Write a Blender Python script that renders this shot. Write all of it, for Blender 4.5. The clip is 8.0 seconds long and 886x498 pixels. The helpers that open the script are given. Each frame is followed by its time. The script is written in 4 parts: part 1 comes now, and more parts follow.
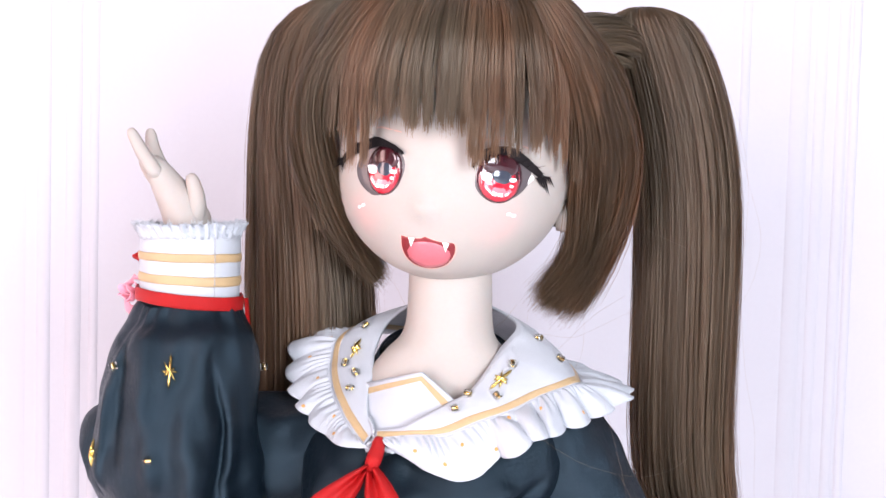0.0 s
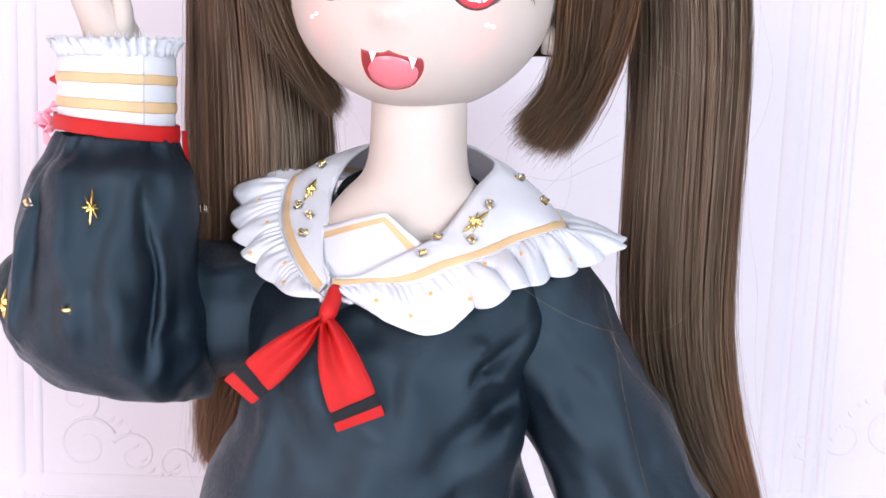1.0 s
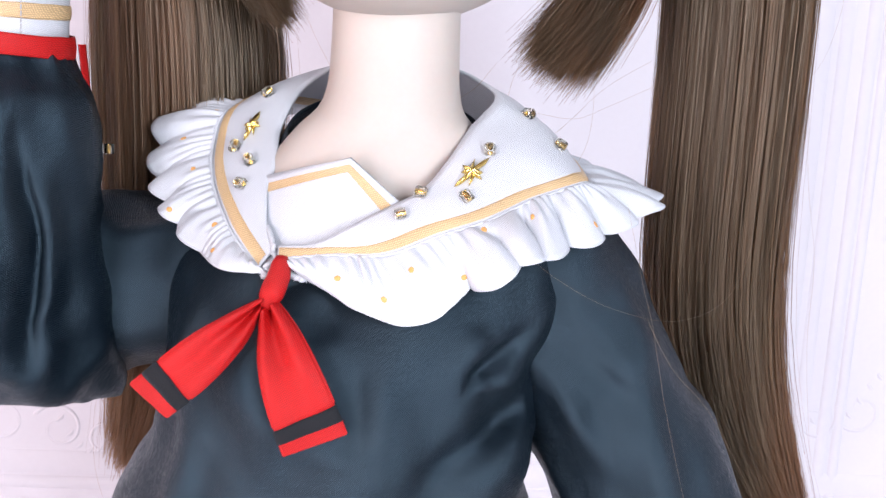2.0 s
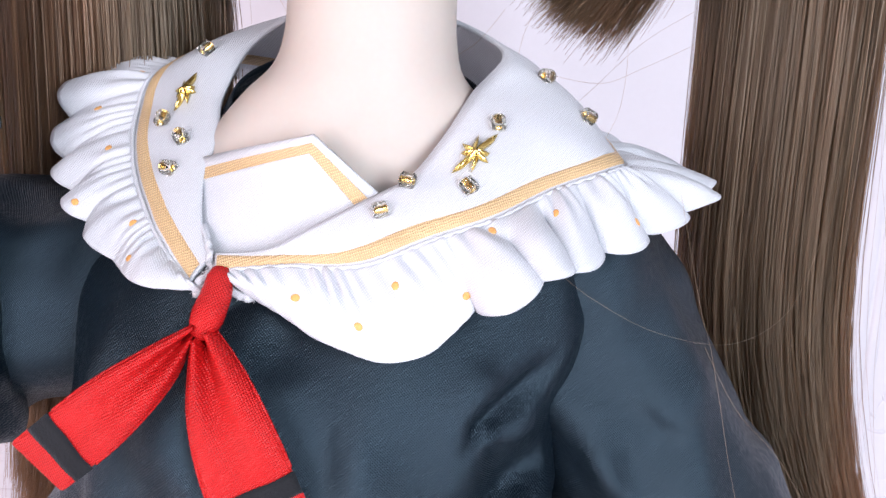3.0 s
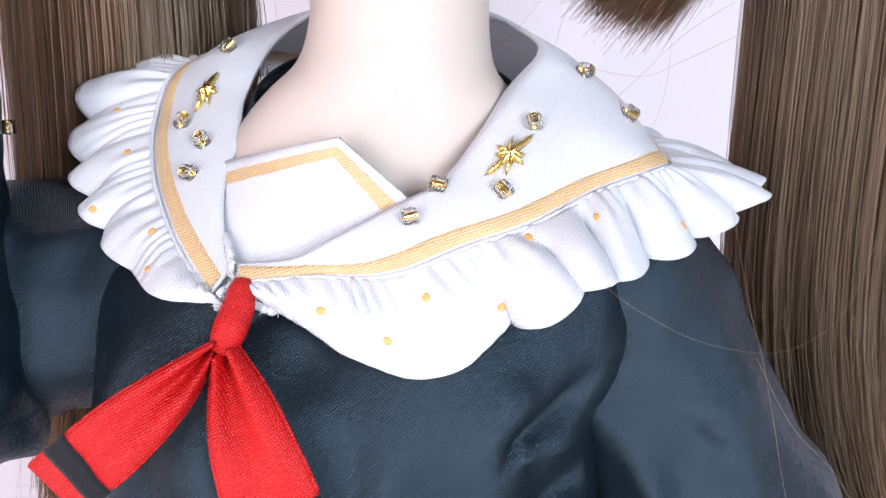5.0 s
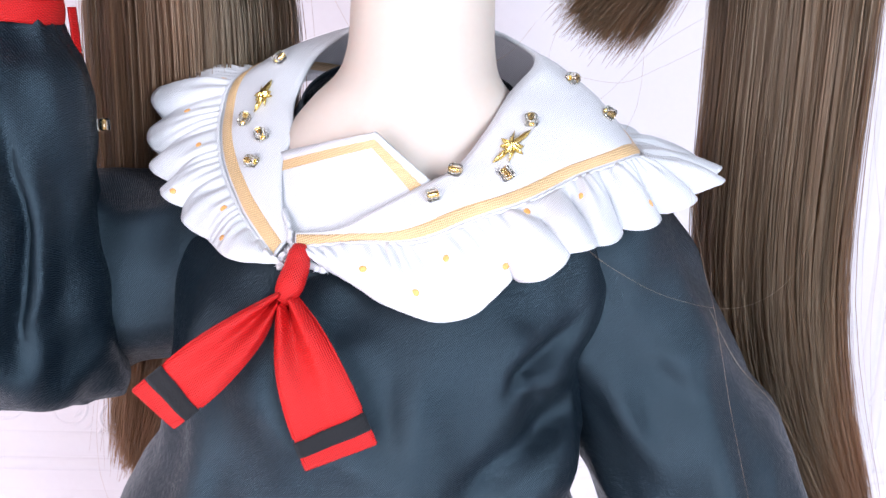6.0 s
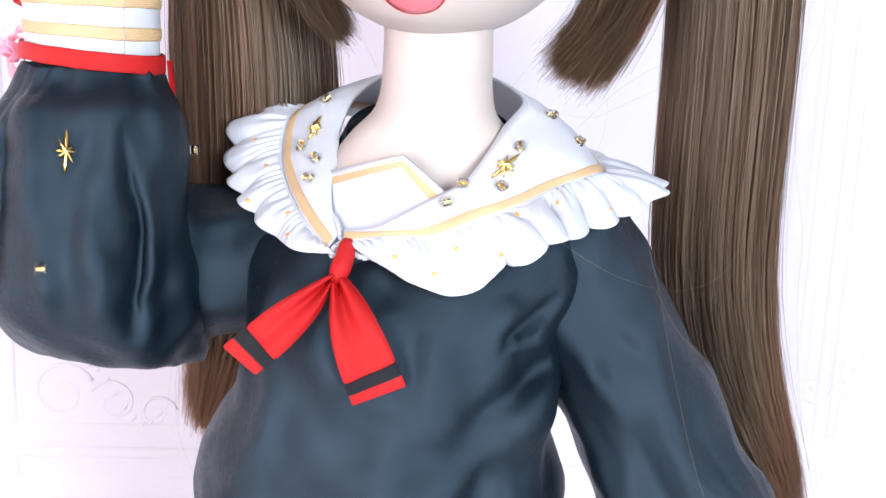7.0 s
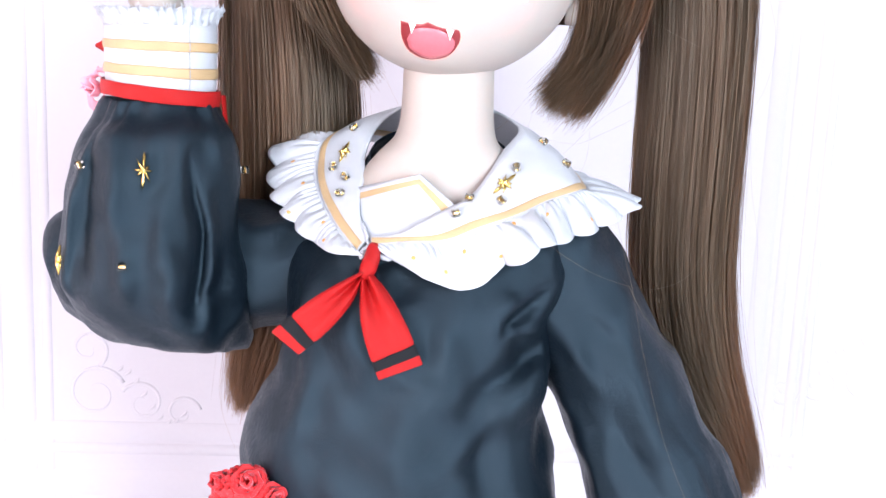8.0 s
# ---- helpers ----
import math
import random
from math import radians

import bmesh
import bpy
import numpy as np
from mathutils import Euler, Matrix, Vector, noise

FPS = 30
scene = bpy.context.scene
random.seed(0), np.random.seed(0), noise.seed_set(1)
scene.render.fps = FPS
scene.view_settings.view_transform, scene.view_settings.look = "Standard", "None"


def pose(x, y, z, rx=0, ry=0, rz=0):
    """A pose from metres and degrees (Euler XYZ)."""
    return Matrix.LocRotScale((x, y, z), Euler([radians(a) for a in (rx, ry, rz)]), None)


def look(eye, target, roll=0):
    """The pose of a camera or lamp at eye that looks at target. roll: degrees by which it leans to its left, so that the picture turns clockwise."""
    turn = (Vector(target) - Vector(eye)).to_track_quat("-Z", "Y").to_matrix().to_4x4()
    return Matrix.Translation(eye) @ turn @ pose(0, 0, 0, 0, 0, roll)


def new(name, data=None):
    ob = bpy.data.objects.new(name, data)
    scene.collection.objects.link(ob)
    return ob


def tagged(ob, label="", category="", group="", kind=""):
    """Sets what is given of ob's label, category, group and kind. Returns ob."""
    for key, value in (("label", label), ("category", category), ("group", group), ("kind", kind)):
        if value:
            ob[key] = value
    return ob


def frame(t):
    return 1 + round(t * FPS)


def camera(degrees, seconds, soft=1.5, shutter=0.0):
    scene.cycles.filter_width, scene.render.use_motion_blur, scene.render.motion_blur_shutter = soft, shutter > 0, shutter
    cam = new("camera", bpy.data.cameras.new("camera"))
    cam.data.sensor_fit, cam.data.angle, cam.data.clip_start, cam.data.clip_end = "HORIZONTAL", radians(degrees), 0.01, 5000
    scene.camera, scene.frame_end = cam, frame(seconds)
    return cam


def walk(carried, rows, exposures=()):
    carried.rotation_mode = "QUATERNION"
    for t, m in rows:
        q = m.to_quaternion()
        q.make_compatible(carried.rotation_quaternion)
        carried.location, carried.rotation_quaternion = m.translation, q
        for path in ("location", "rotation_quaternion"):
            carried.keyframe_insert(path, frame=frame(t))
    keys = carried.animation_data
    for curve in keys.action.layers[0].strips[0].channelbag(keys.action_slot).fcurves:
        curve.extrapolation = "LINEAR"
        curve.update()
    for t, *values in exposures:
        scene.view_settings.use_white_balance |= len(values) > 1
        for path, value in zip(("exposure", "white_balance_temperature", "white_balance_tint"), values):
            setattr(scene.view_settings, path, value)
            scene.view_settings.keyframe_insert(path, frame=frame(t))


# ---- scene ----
cam = camera(44.00, 8.0, soft=1.5)
PATH = [
    (0.0, pose(-0.0021, -0.2823, 0.3794, 87.00, -1.50, 0.08)),
    (0.5, pose(-0.0006, -0.2704, 0.3690, 85.50, -1.71, -0.36)),
    (1.0, pose(0.0008, -0.2476, 0.3606, 81.91, -2.03, -1.02)),
    (1.5, pose(-0.0018, -0.2191, 0.3564, 79.74, -2.40, -1.28)),
    (2.0, pose(-0.0014, -0.1884, 0.3556, 78.73, -3.01, -2.82)),
    (2.2, pose(-0.0001, -0.1771, 0.3553, 78.07, -3.16, -3.36)),
    (3.3, pose(-0.0013, -0.1383, 0.3505, 77.14, -3.16, -4.04)),
    (3.5, pose(-0.0004, -0.1353, 0.3509, 76.90, -2.95, -3.54)),
    (4.0, pose(-0.0004, -0.1324, 0.3515, 76.19, -2.75, -3.03)),
    (4.5, pose(-0.0001, -0.1334, 0.3520, 76.13, -2.48, -2.54)),
    (5.8, pose(-0.0025, -0.1592, 0.3533, 76.93, -2.06, -2.18)),
    (6.0, pose(-0.0043, -0.1687, 0.3554, 76.50, -2.24, -2.46)),
    (6.5, pose(-0.0071, -0.1946, 0.3566, 77.05, -2.05, -2.25)),
    (7.0, pose(-0.0089, -0.2197, 0.3609, 77.99, -2.21, -2.50)),
    (7.5, pose(-0.0100, -0.2407, 0.3637, 78.71, -2.30, -2.65)),
    (8.0, pose(-0.0147, -0.2620, 0.3648, 79.30, -2.40, -2.84)),
]
from mathutils.bvhtree import BVHTree

walk(cam, PATH, [(0.0, -0.14, 6500, 10), (2.0, -0.08, 6480, 10), (4.0, -0.14, 6450, 10), (6.0, 0.08, 6350, 8), (8.0, 0.13, 6250, 7)])
WALL_Y = 200.0


# ---- world and light ----
world = bpy.data.worlds.new("world")
scene.world = world
world.use_nodes = True
wn = world.node_tree
sky = wn.nodes.new("ShaderNodeTexSky")
sky.sky_type = "NISHITA"
sky.sun_disc = False
sky.sun_elevation, sky.sun_rotation = radians(40), radians(150)
wn.links.new(sky.outputs["Color"], wn.nodes["Background"].inputs["Color"])
wn.nodes["Background"].inputs["Strength"].default_value = 0.1


def area(name, eye, target, sx, sy, watts, colour):
    data = bpy.data.lights.new(name, "AREA")
    data.shape, data.size, data.size_y = "RECTANGLE", sx, sy
    data.energy, data.color = watts, colour
    ob = new(name, data)
    ob.matrix_world = look(eye, target)
    return ob


# two unseen lamps, added in wall openings behind the camera to light the front
area("unseen_lamp", (-0.66, -1.17, 0.47), (0, 0, 0.32), 0.46, 0.78, 20.5, (1.0, 0.87, 0.92))
area("unseen_lamp", (0.54, -1.17, 0.55), (0, 0, 0.32), 0.46, 0.78, 28, (0.88, 0.90, 1.0))
# unseen warm pink lamp, added in the opening at the doll's raised arm
area("unseen_lamp", (-1.17, -0.30, 0.50), (0, 0, 0.34), 0.4, 0.6, 7, (1.0, 0.66, 0.63))
scene.view_settings.exposure = 0.0

# ---- materials ----
MM = 0.001


def material(name, colour, rough=0.5, metal=0.0, vary=0.12, grain=0.0006, bump=0.15, weave=None, sheen=0.0, island=0.0,
             stretch=(1, 1, 1), coat=0.0, subsurface=0.0, spec=0.5, tint=(1.0, 1.0, 1.0), threads=0.0, glint=0.0):
    m = bpy.data.materials.new(name)
    m.use_nodes = True
    nt = m.node_tree
    b = nt.nodes["Principled BSDF"]
    b.inputs["Roughness"].default_value, b.inputs["Metallic"].default_value = rough, metal
    b.inputs["Sheen Weight"].default_value, b.inputs["Coat Weight"].default_value = sheen, coat
    b.inputs["Specular IOR Level"].default_value = spec
    b.inputs["Specular Tint"].default_value = (*tint, 1.0)
    b.inputs["Sheen Tint"].default_value = (0.7, 0.85, 1.0, 1.0)
    if subsurface:
        b.inputs["Subsurface Weight"].default_value = subsurface
        b.inputs["Subsurface Radius"].default_value = (1.0, 0.45, 0.3)
        b.inputs["Subsurface Scale"].default_value = 0.002
    co = nt.nodes.new("ShaderNodeTexCoord")
    mp = nt.nodes.new("ShaderNodeMapping")
    mp.inputs["Scale"].default_value = stretch
    nt.links.new(co.outputs["Object"], mp.inputs["Vector"])
    n1, n2 = nt.nodes.new("ShaderNodeTexNoise"), nt.nodes.new("ShaderNodeTexNoise")
    n1.inputs["Scale"].default_value, n1.inputs["Detail"].default_value = 1 / (grain * 25), 3
    n2.inputs["Scale"].default_value, n2.inputs["Detail"].default_value = 1 / grain, 4
    for n in (n1, n2):
        nt.links.new(mp.outputs["Vector"], n.inputs["Vector"])
    add = nt.nodes.new("ShaderNodeMath")
    add.operation = "ADD"
    nt.links.new(n1.outputs["Fac"], add.inputs[0])
    nt.links.new(n2.outputs["Fac"], add.inputs[1])
    last = add.outputs["Value"]
    if island:
        geo = nt.nodes.new("ShaderNodeNewGeometry")
        mul = nt.nodes.new("ShaderNodeMath")
        mul.operation = "MULTIPLY_ADD"
        mul.inputs[1].default_value = island
        nt.links.new(geo.outputs["Random Per Island"], mul.inputs[0])
        nt.links.new(last, mul.inputs[2])
        last = mul.outputs["Value"]
    ramp = nt.nodes.new("ShaderNodeMapRange")
    ramp.inputs["From Min"].default_value, ramp.inputs["From Max"].default_value = 0.6, 1.4 + island
    ramp.inputs["To Min"].default_value, ramp.inputs["To Max"].default_value = 1 - vary, 1 + vary
    nt.links.new(last, ramp.inputs["Value"])
    mix = nt.nodes.new("ShaderNodeVectorMath")
    mix.operation = "SCALE"
    mix.inputs[0].default_value = colour
    nt.links.new(ramp.outputs["Result"], mix.inputs["Scale"])
    nt.links.new(mix.outputs["Vector"], b.inputs["Base Color"])
    height = n2.outputs["Fac"]
    if weave:
        size, angle = weave
        m2 = nt.nodes.new("ShaderNodeMapping")
        m2.inputs["Rotation"].default_value = (radians(12), radians(angle), radians(8))
        nt.links.new(co.outputs["Object"], m2.inputs["Vector"])
        w1, w2 = nt.nodes.new("ShaderNodeTexWave"), nt.nodes.new("ShaderNodeTexWave")
        w1.bands_direction, w2.bands_direction = "X", "Z"
        for w, s in ((w1, size), (w2, size * 1.25)):
            w.inputs["Scale"].default_value = 0.314 / s
            w.inputs["Distortion"].default_value, w.inputs["Detail"].default_value = 3.0, 2
            w.inputs["Detail Scale"].default_value = 1.2
            nt.links.new(m2.outputs["Vector"], w.inputs["Vector"])
        both = nt.nodes.new("ShaderNodeMath")
        both.operation = "MULTIPLY"
        nt.links.new(w1.outputs["Fac"], both.inputs[0])
        nt.links.new(w2.outputs["Fac"], both.inputs[1])
        sum_ = nt.nodes.new("ShaderNodeMath")
        sum_.operation = "MULTIPLY_ADD"
        sum_.inputs[1].default_value = 0.2
        nt.links.new(n2.outputs["Fac"], sum_.inputs[0])
        nt.links.new(both.outputs["Value"], sum_.inputs[2])
        height = sum_.outputs["Value"]
        thread = nt.nodes.new("ShaderNodeMapRange")
        thread.inputs["From Max"].default_value = 0.7
        thread.inputs["To Min"].default_value, thread.inputs["To Max"].default_value = 1 - 0.6 * threads, 1 + 0.4 * threads
        nt.links.new(both.outputs["Value"], thread.inputs["Value"])
        woven = nt.nodes.new("ShaderNodeVectorMath")
        woven.operation = "SCALE"
        nt.links.new(mix.outputs["Vector"], woven.inputs[0])
        nt.links.new(thread.outputs["Result"], woven.inputs["Scale"])
        nt.links.new(woven.outputs["Vector"], b.inputs["Base Color"])
    if glint:
        fleck, gloss, lift_ = nt.nodes.new("ShaderNodeTexNoise"), nt.nodes.new("ShaderNodeMapRange"), nt.nodes.new("ShaderNodeMath")
        fleck.inputs["Scale"].default_value, fleck.inputs["Detail"].default_value = 1300, 3
        nt.links.new(co.outputs["Object"], fleck.inputs["Vector"])
        gloss.inputs["From Min"].default_value, gloss.inputs["From Max"].default_value = 0.3, 0.7
        gloss.inputs["To Min"].default_value, gloss.inputs["To Max"].default_value = rough - glint, rough + glint
        nt.links.new(fleck.outputs["Fac"], gloss.inputs["Value"])
        nt.links.new(gloss.outputs["Result"], b.inputs["Roughness"])
        lift_.operation, lift_.inputs[1].default_value = "MULTIPLY_ADD", 2.0
        nt.links.new(fleck.outputs["Fac"], lift_.inputs[0])
        nt.links.new(height, lift_.inputs[2])
        height = lift_.outputs["Value"]
    bp = nt.nodes.new("ShaderNodeBump")
    bp.inputs["Strength"].default_value, bp.inputs["Distance"].default_value = bump, 0.0003
    nt.links.new(height, bp.inputs["Height"])
    nt.links.new(bp.outputs["Normal"], b.inputs["Normal"])
    return m


def hair_material(name, rough, island):
    """Brown hair in streaks from dark olive to red-brown, reddish light mixed into the colour, each hair a little
    different.
    """
    m = bpy.data.materials.new(name)
    m.use_nodes = True
    nt = m.node_tree
    b = nt.nodes["Principled BSDF"]
    b.inputs["Roughness"].default_value = rough
    b.inputs["Specular IOR Level"].default_value = 0.55
    b.inputs["Specular Tint"].default_value = (1.0, 0.88, 0.74, 1)
    co, mp = nt.nodes.new("ShaderNodeTexCoord"), nt.nodes.new("ShaderNodeMapping")
    mp.inputs["Scale"].default_value = (1, 1, 0.04)
    nt.links.new(co.outputs["Object"], mp.inputs["Vector"])
    total = None
    for scale, weight in ((75, 1.6), (430, 0.4), (2600, 0.22)):
        n = nt.nodes.new("ShaderNodeTexNoise")
        n.inputs["Scale"].default_value, n.inputs["Detail"].default_value = scale, 2
        nt.links.new(mp.outputs["Vector"], n.inputs["Vector"])
        k = nt.nodes.new("ShaderNodeMath")
        k.operation = "MULTIPLY_ADD"
        k.inputs[1].default_value, k.inputs[2].default_value = weight, 0.0
        nt.links.new(n.outputs["Fac"], k.inputs[0])
        if total:
            nt.links.new(total, k.inputs[2])
        total = k.outputs["Value"]
    geo, k = nt.nodes.new("ShaderNodeNewGeometry"), nt.nodes.new("ShaderNodeMath")
    k.operation, k.inputs[1].default_value = "MULTIPLY_ADD", island
    nt.links.new(geo.outputs["Random Per Island"], k.inputs[0])
    nt.links.new(total, k.inputs[2])
    fit = nt.nodes.new("ShaderNodeMapRange")
    fit.inputs["From Min"].default_value, fit.inputs["From Max"].default_value = 0.66 + 0.1 * island, 1.85 + 0.9 * island
    nt.links.new(k.outputs["Value"], fit.inputs["Value"])
    ramp = nt.nodes.new("ShaderNodeValToRGB")
    ramp.color_ramp.elements[0].color, ramp.color_ramp.elements[1].color = (0.030, 0.027, 0.019, 1), (0.36, 0.25, 0.15, 1)
    for at_, c in ((0.38, (0.088, 0.073, 0.050, 1)), (0.72, (0.172, 0.128, 0.084, 1))):
        ramp.color_ramp.elements.new(at_).color = c
    nt.links.new(fit.outputs["Result"], ramp.inputs["Fac"])
    # broad auburn streaks put reddish light into the olive brown
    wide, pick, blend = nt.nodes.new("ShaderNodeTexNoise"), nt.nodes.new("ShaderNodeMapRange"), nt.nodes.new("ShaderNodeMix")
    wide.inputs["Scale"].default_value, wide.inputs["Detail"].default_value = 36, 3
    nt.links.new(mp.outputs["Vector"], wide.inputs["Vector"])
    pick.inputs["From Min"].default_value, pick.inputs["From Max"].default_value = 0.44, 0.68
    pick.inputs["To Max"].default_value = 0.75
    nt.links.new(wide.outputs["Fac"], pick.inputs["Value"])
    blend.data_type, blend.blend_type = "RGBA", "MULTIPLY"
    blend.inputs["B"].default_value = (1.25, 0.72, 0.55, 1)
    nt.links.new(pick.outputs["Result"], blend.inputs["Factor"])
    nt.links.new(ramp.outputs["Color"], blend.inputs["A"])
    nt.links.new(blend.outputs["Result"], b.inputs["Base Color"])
    return m


SKIN = material("doll_vinyl", (0.388, 0.354, 0.322), 0.55, spec=0.3, vary=0.02, grain=0.0008, bump=0.03, subsurface=0.15)
BLACK = material("black_satin", (0.003, 0.006, 0.010), 0.40, vary=0.35, grain=0.0003, bump=0.4, weave=(0.00023, 42), spec=0.52, glint=0.12, tint=(0.52, 0.80, 1.0))
WHITE = material("white_satin", (0.535, 0.575, 0.62), 0.38, vary=0.05, grain=0.0003, bump=0.5, weave=(0.00021, 40), threads=0.28)
GOLD = material("gold_ribbon", (0.60, 0.43, 0.23), 0.36, vary=0.14, grain=0.0003, bump=0.6, weave=(0.00026, 20), threads=0.5)
RED = material("red_satin", (0.45, 0.007, 0.008), 0.42, vary=0.15, grain=0.0003, bump=0.6, weave=(0.00024, 30), threads=0.45, spec=0.3)
VELVET = material("black_velvet", (0.006, 0.007, 0.009), 0.8, vary=0.3, grain=0.0003, bump=0.4, spec=0.2, sheen=0.1)
ROSE = material("red_cotton", (0.62, 0.012, 0.016), 0.7, vary=0.15, grain=0.0005, bump=0.4, weave=(0.0004, 10), sheen=0.3)
PINK = material("pink_lace", (0.9, 0.42, 0.52), 0.6, vary=0.1, grain=0.0005, bump=0.4)
METAL = material("gold_metal", (0.86, 0.64, 0.20), 0.17, 1.0, vary=0.08, grain=0.0008, bump=0.05)
BEAD = material("bead_glass", (0.97, 0.94, 0.84), 0.03, vary=0.02, grain=0.0006, bump=0.03)
BEAD.node_tree.nodes["Principled BSDF"].inputs["Transmission Weight"].default_value = 1.0
BEAD.node_tree.nodes["Principled BSDF"].inputs["IOR"].default_value = 1.4
BEAD_LINING = material("bead_gold_lining", (0.78, 0.58, 0.24), 0.22, 1.0, vary=0.1, grain=0.0006, bump=0.05)
DOT = material("ochre_flock", (0.60, 0.31, 0.09), 0.6, vary=0.3, grain=0.0003, bump=0.4)
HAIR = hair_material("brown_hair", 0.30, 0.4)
STRAY = material("loose_hair", (0.20, 0.155, 0.11), 0.35, vary=0.3, grain=0.002)
UNDER = hair_material("brown_hair_mass", 0.40, 0.0)
PANEL = material("white_panel", (0.475, 0.470, 0.51), 0.6, vary=0.02, grain=0.002, bump=0.12)
FLOOR = material("bounce_floor", (0.72, 0.71, 0.72), 0.5, vary=0.06, grain=0.003, bump=0.1, stretch=(0.2, 1, 1))
PLASTER = material("plaster", (0.30, 0.29, 0.30), 0.8, vary=0.03, grain=0.003, bump=0.15)
# Dark grey paints in the shadow that lies on the white of the eye.
EYE_GREY = material("shaded_eye_white", (0.085, 0.075, 0.078), 0.25, vary=0.1)
EYE_WHITE = material("eye_white", (0.85, 0.84, 0.86), 0.2, vary=0.02)
IRIS = material("iris_red", (0.55, 0.012, 0.03), 0.12, vary=0.35, grain=0.0005, coat=1.0)
IRIS_DARK = material("iris_dark", (0.035, 0.004, 0.008), 0.12, vary=0.3, coat=1.0)
IRIS_DEEP = material("iris_deep", (0.22, 0.006, 0.016), 0.12, vary=0.4, grain=0.0004, coat=1.0)
IRIS_PALE = material("iris_pale", (0.72, 0.22, 0.26), 0.12, vary=0.3, grain=0.0003, coat=1.0)
PUPIL = material("pupil", (0.035, 0.045, 0.065), 0.08, vary=0.1, coat=1.0)
LASH = material("lash", (0.010, 0.008, 0.009), 0.7, vary=0.2, spec=0.15)
MOUTH = material("mouth_dark", (0.20, 0.018, 0.022), 0.4, vary=0.2)
TONGUE = material("tongue", (0.52, 0.13, 0.155), 0.3, vary=0.06)
LIP = material("lip_line", (0.58, 0.36, 0.30), 0.5, vary=0.1)
TOOTH = material("tooth", (0.86, 0.83, 0.78), 0.25, vary=0.02)
STITCH = material("grey_thread", (0.35, 0.36, 0.38), 0.7, vary=0.2)

def translucent(m, colour, amount):
    """Lets light through thin hairs and cloth."""
    nt = m.node_tree
    out = next(n for n in nt.nodes if n.type == "OUTPUT_MATERIAL")
    tr, mx = nt.nodes.new("ShaderNodeBsdfTranslucent"), nt.nodes.new("ShaderNodeMixShader")
    tr.inputs["Color"].default_value = (*colour, 1)
    mx.inputs["Fac"].default_value = amount
    nt.links.new(nt.nodes["Principled BSDF"].outputs["BSDF"], mx.inputs[1])
    nt.links.new(tr.outputs["BSDF"], mx.inputs[2])
    nt.links.new(mx.outputs["Shader"], out.inputs["Surface"])


translucent(HAIR, (0.42, 0.22, 0.10), 0.34)
translucent(STRAY, (0.6, 0.42, 0.25), 0.35)
translucent(PINK, (0.95, 0.5, 0.6), 0.3)


# blush painted on the vinyl cheeks
def blush(m, spots):
    nt = m.node_tree
    b = nt.nodes["Principled BSDF"]
    last = b.inputs["Base Color"].links[0].from_socket
    co = nt.nodes.new("ShaderNodeTexCoord")
    for centre, size, colour, amount in spots:
        sub = nt.nodes.new("ShaderNodeVectorMath")
        sub.operation = "DISTANCE"
        sub.inputs[1].default_value = centre
        nt.links.new(co.outputs["Object"], sub.inputs[0])
        mr = nt.nodes.new("ShaderNodeMapRange")
        mr.interpolation_type = "SMOOTHSTEP"
        mr.inputs["From Min"].default_value, mr.inputs["From Max"].default_value = 0, size
        mr.inputs["To Min"].default_value, mr.inputs["To Max"].default_value = amount, 0
        nt.links.new(sub.outputs["Value"], mr.inputs["Value"])
        mx = nt.nodes.new("ShaderNodeMix")
        mx.data_type = "RGBA"
        nt.links.new(mr.outputs["Result"], mx.inputs["Factor"])
        nt.links.new(last, mx.inputs["A"])
        mx.inputs["B"].default_value = (*colour, 1)
        last = mx.outputs["Result"]
    nt.links.new(last, b.inputs["Base Color"])


# ---- geometry helpers (millimetres in, metres out) ----
def spline(points, n):
    """n points along a smooth curve through the given ones, evenly in parameter."""
    p = np.array(points, float)
    s = np.linspace(0, len(p) - 1, n)
    i = np.minimum(s.astype(int), len(p) - 2)
    f = (s - i)[:, None]
    a, b, c, d = p[np.maximum(i - 1, 0)], p[i], p[i + 1], p[np.minimum(i + 2, len(p) - 1)]
    return 0.5 * (2 * b + (c - a) * f + (2 * a - 5 * b + 4 * c - d) * f**2 + (3 * b - a - 3 * c + d) * f**3)


def mesh_of(name, verts, faces, mats, slots=None, smooth=True):
    me = bpy.data.meshes.new(name)
    me.from_pydata((np.asarray(verts, float) * MM).tolist(), [], [tuple(int(i) for i in f) for f in faces])
    for m in mats if isinstance(mats, (list, tuple)) else [mats]:
        me.materials.append(m)
    if slots is not None:
        me.polygons.foreach_set("material_index", np.asarray(slots, dtype=np.int32))
    if smooth:
        me.polygons.foreach_set("use_smooth", np.ones(len(me.polygons), dtype=bool))
    me.update()
    return me


def part(name, geo, mat, parent, label="", thick=0.0, smooth=True):
    """One mesh object, from (verts, faces) in millimetres, under a thing or a part."""
    ob = new(name, mesh_of(name, geo[0], geo[1], mat, smooth=smooth))
    ob.parent = parent
    if thick:
        mod = ob.modifiers.new("thickness", "SOLIDIFY")
        mod.thickness, mod.offset = thick * MM, 0
    if label:
        tagged(ob, label)
    return ob


def grid(rows, closed=False):
    """Verts and quads of a sheet given as rows x columns x 3; closed joins the last column to the first."""
    g = np.asarray(rows, float)
    a, b = g.shape[:2]
    faces = []
    for i in range(a - 1):
        for j in range(b if closed else b - 1):
            k = (j + 1) % b
            faces.append((i * b + j, i * b + k, (i + 1) * b + k, (i + 1) * b + j))
    return g.reshape(-1, 3), faces


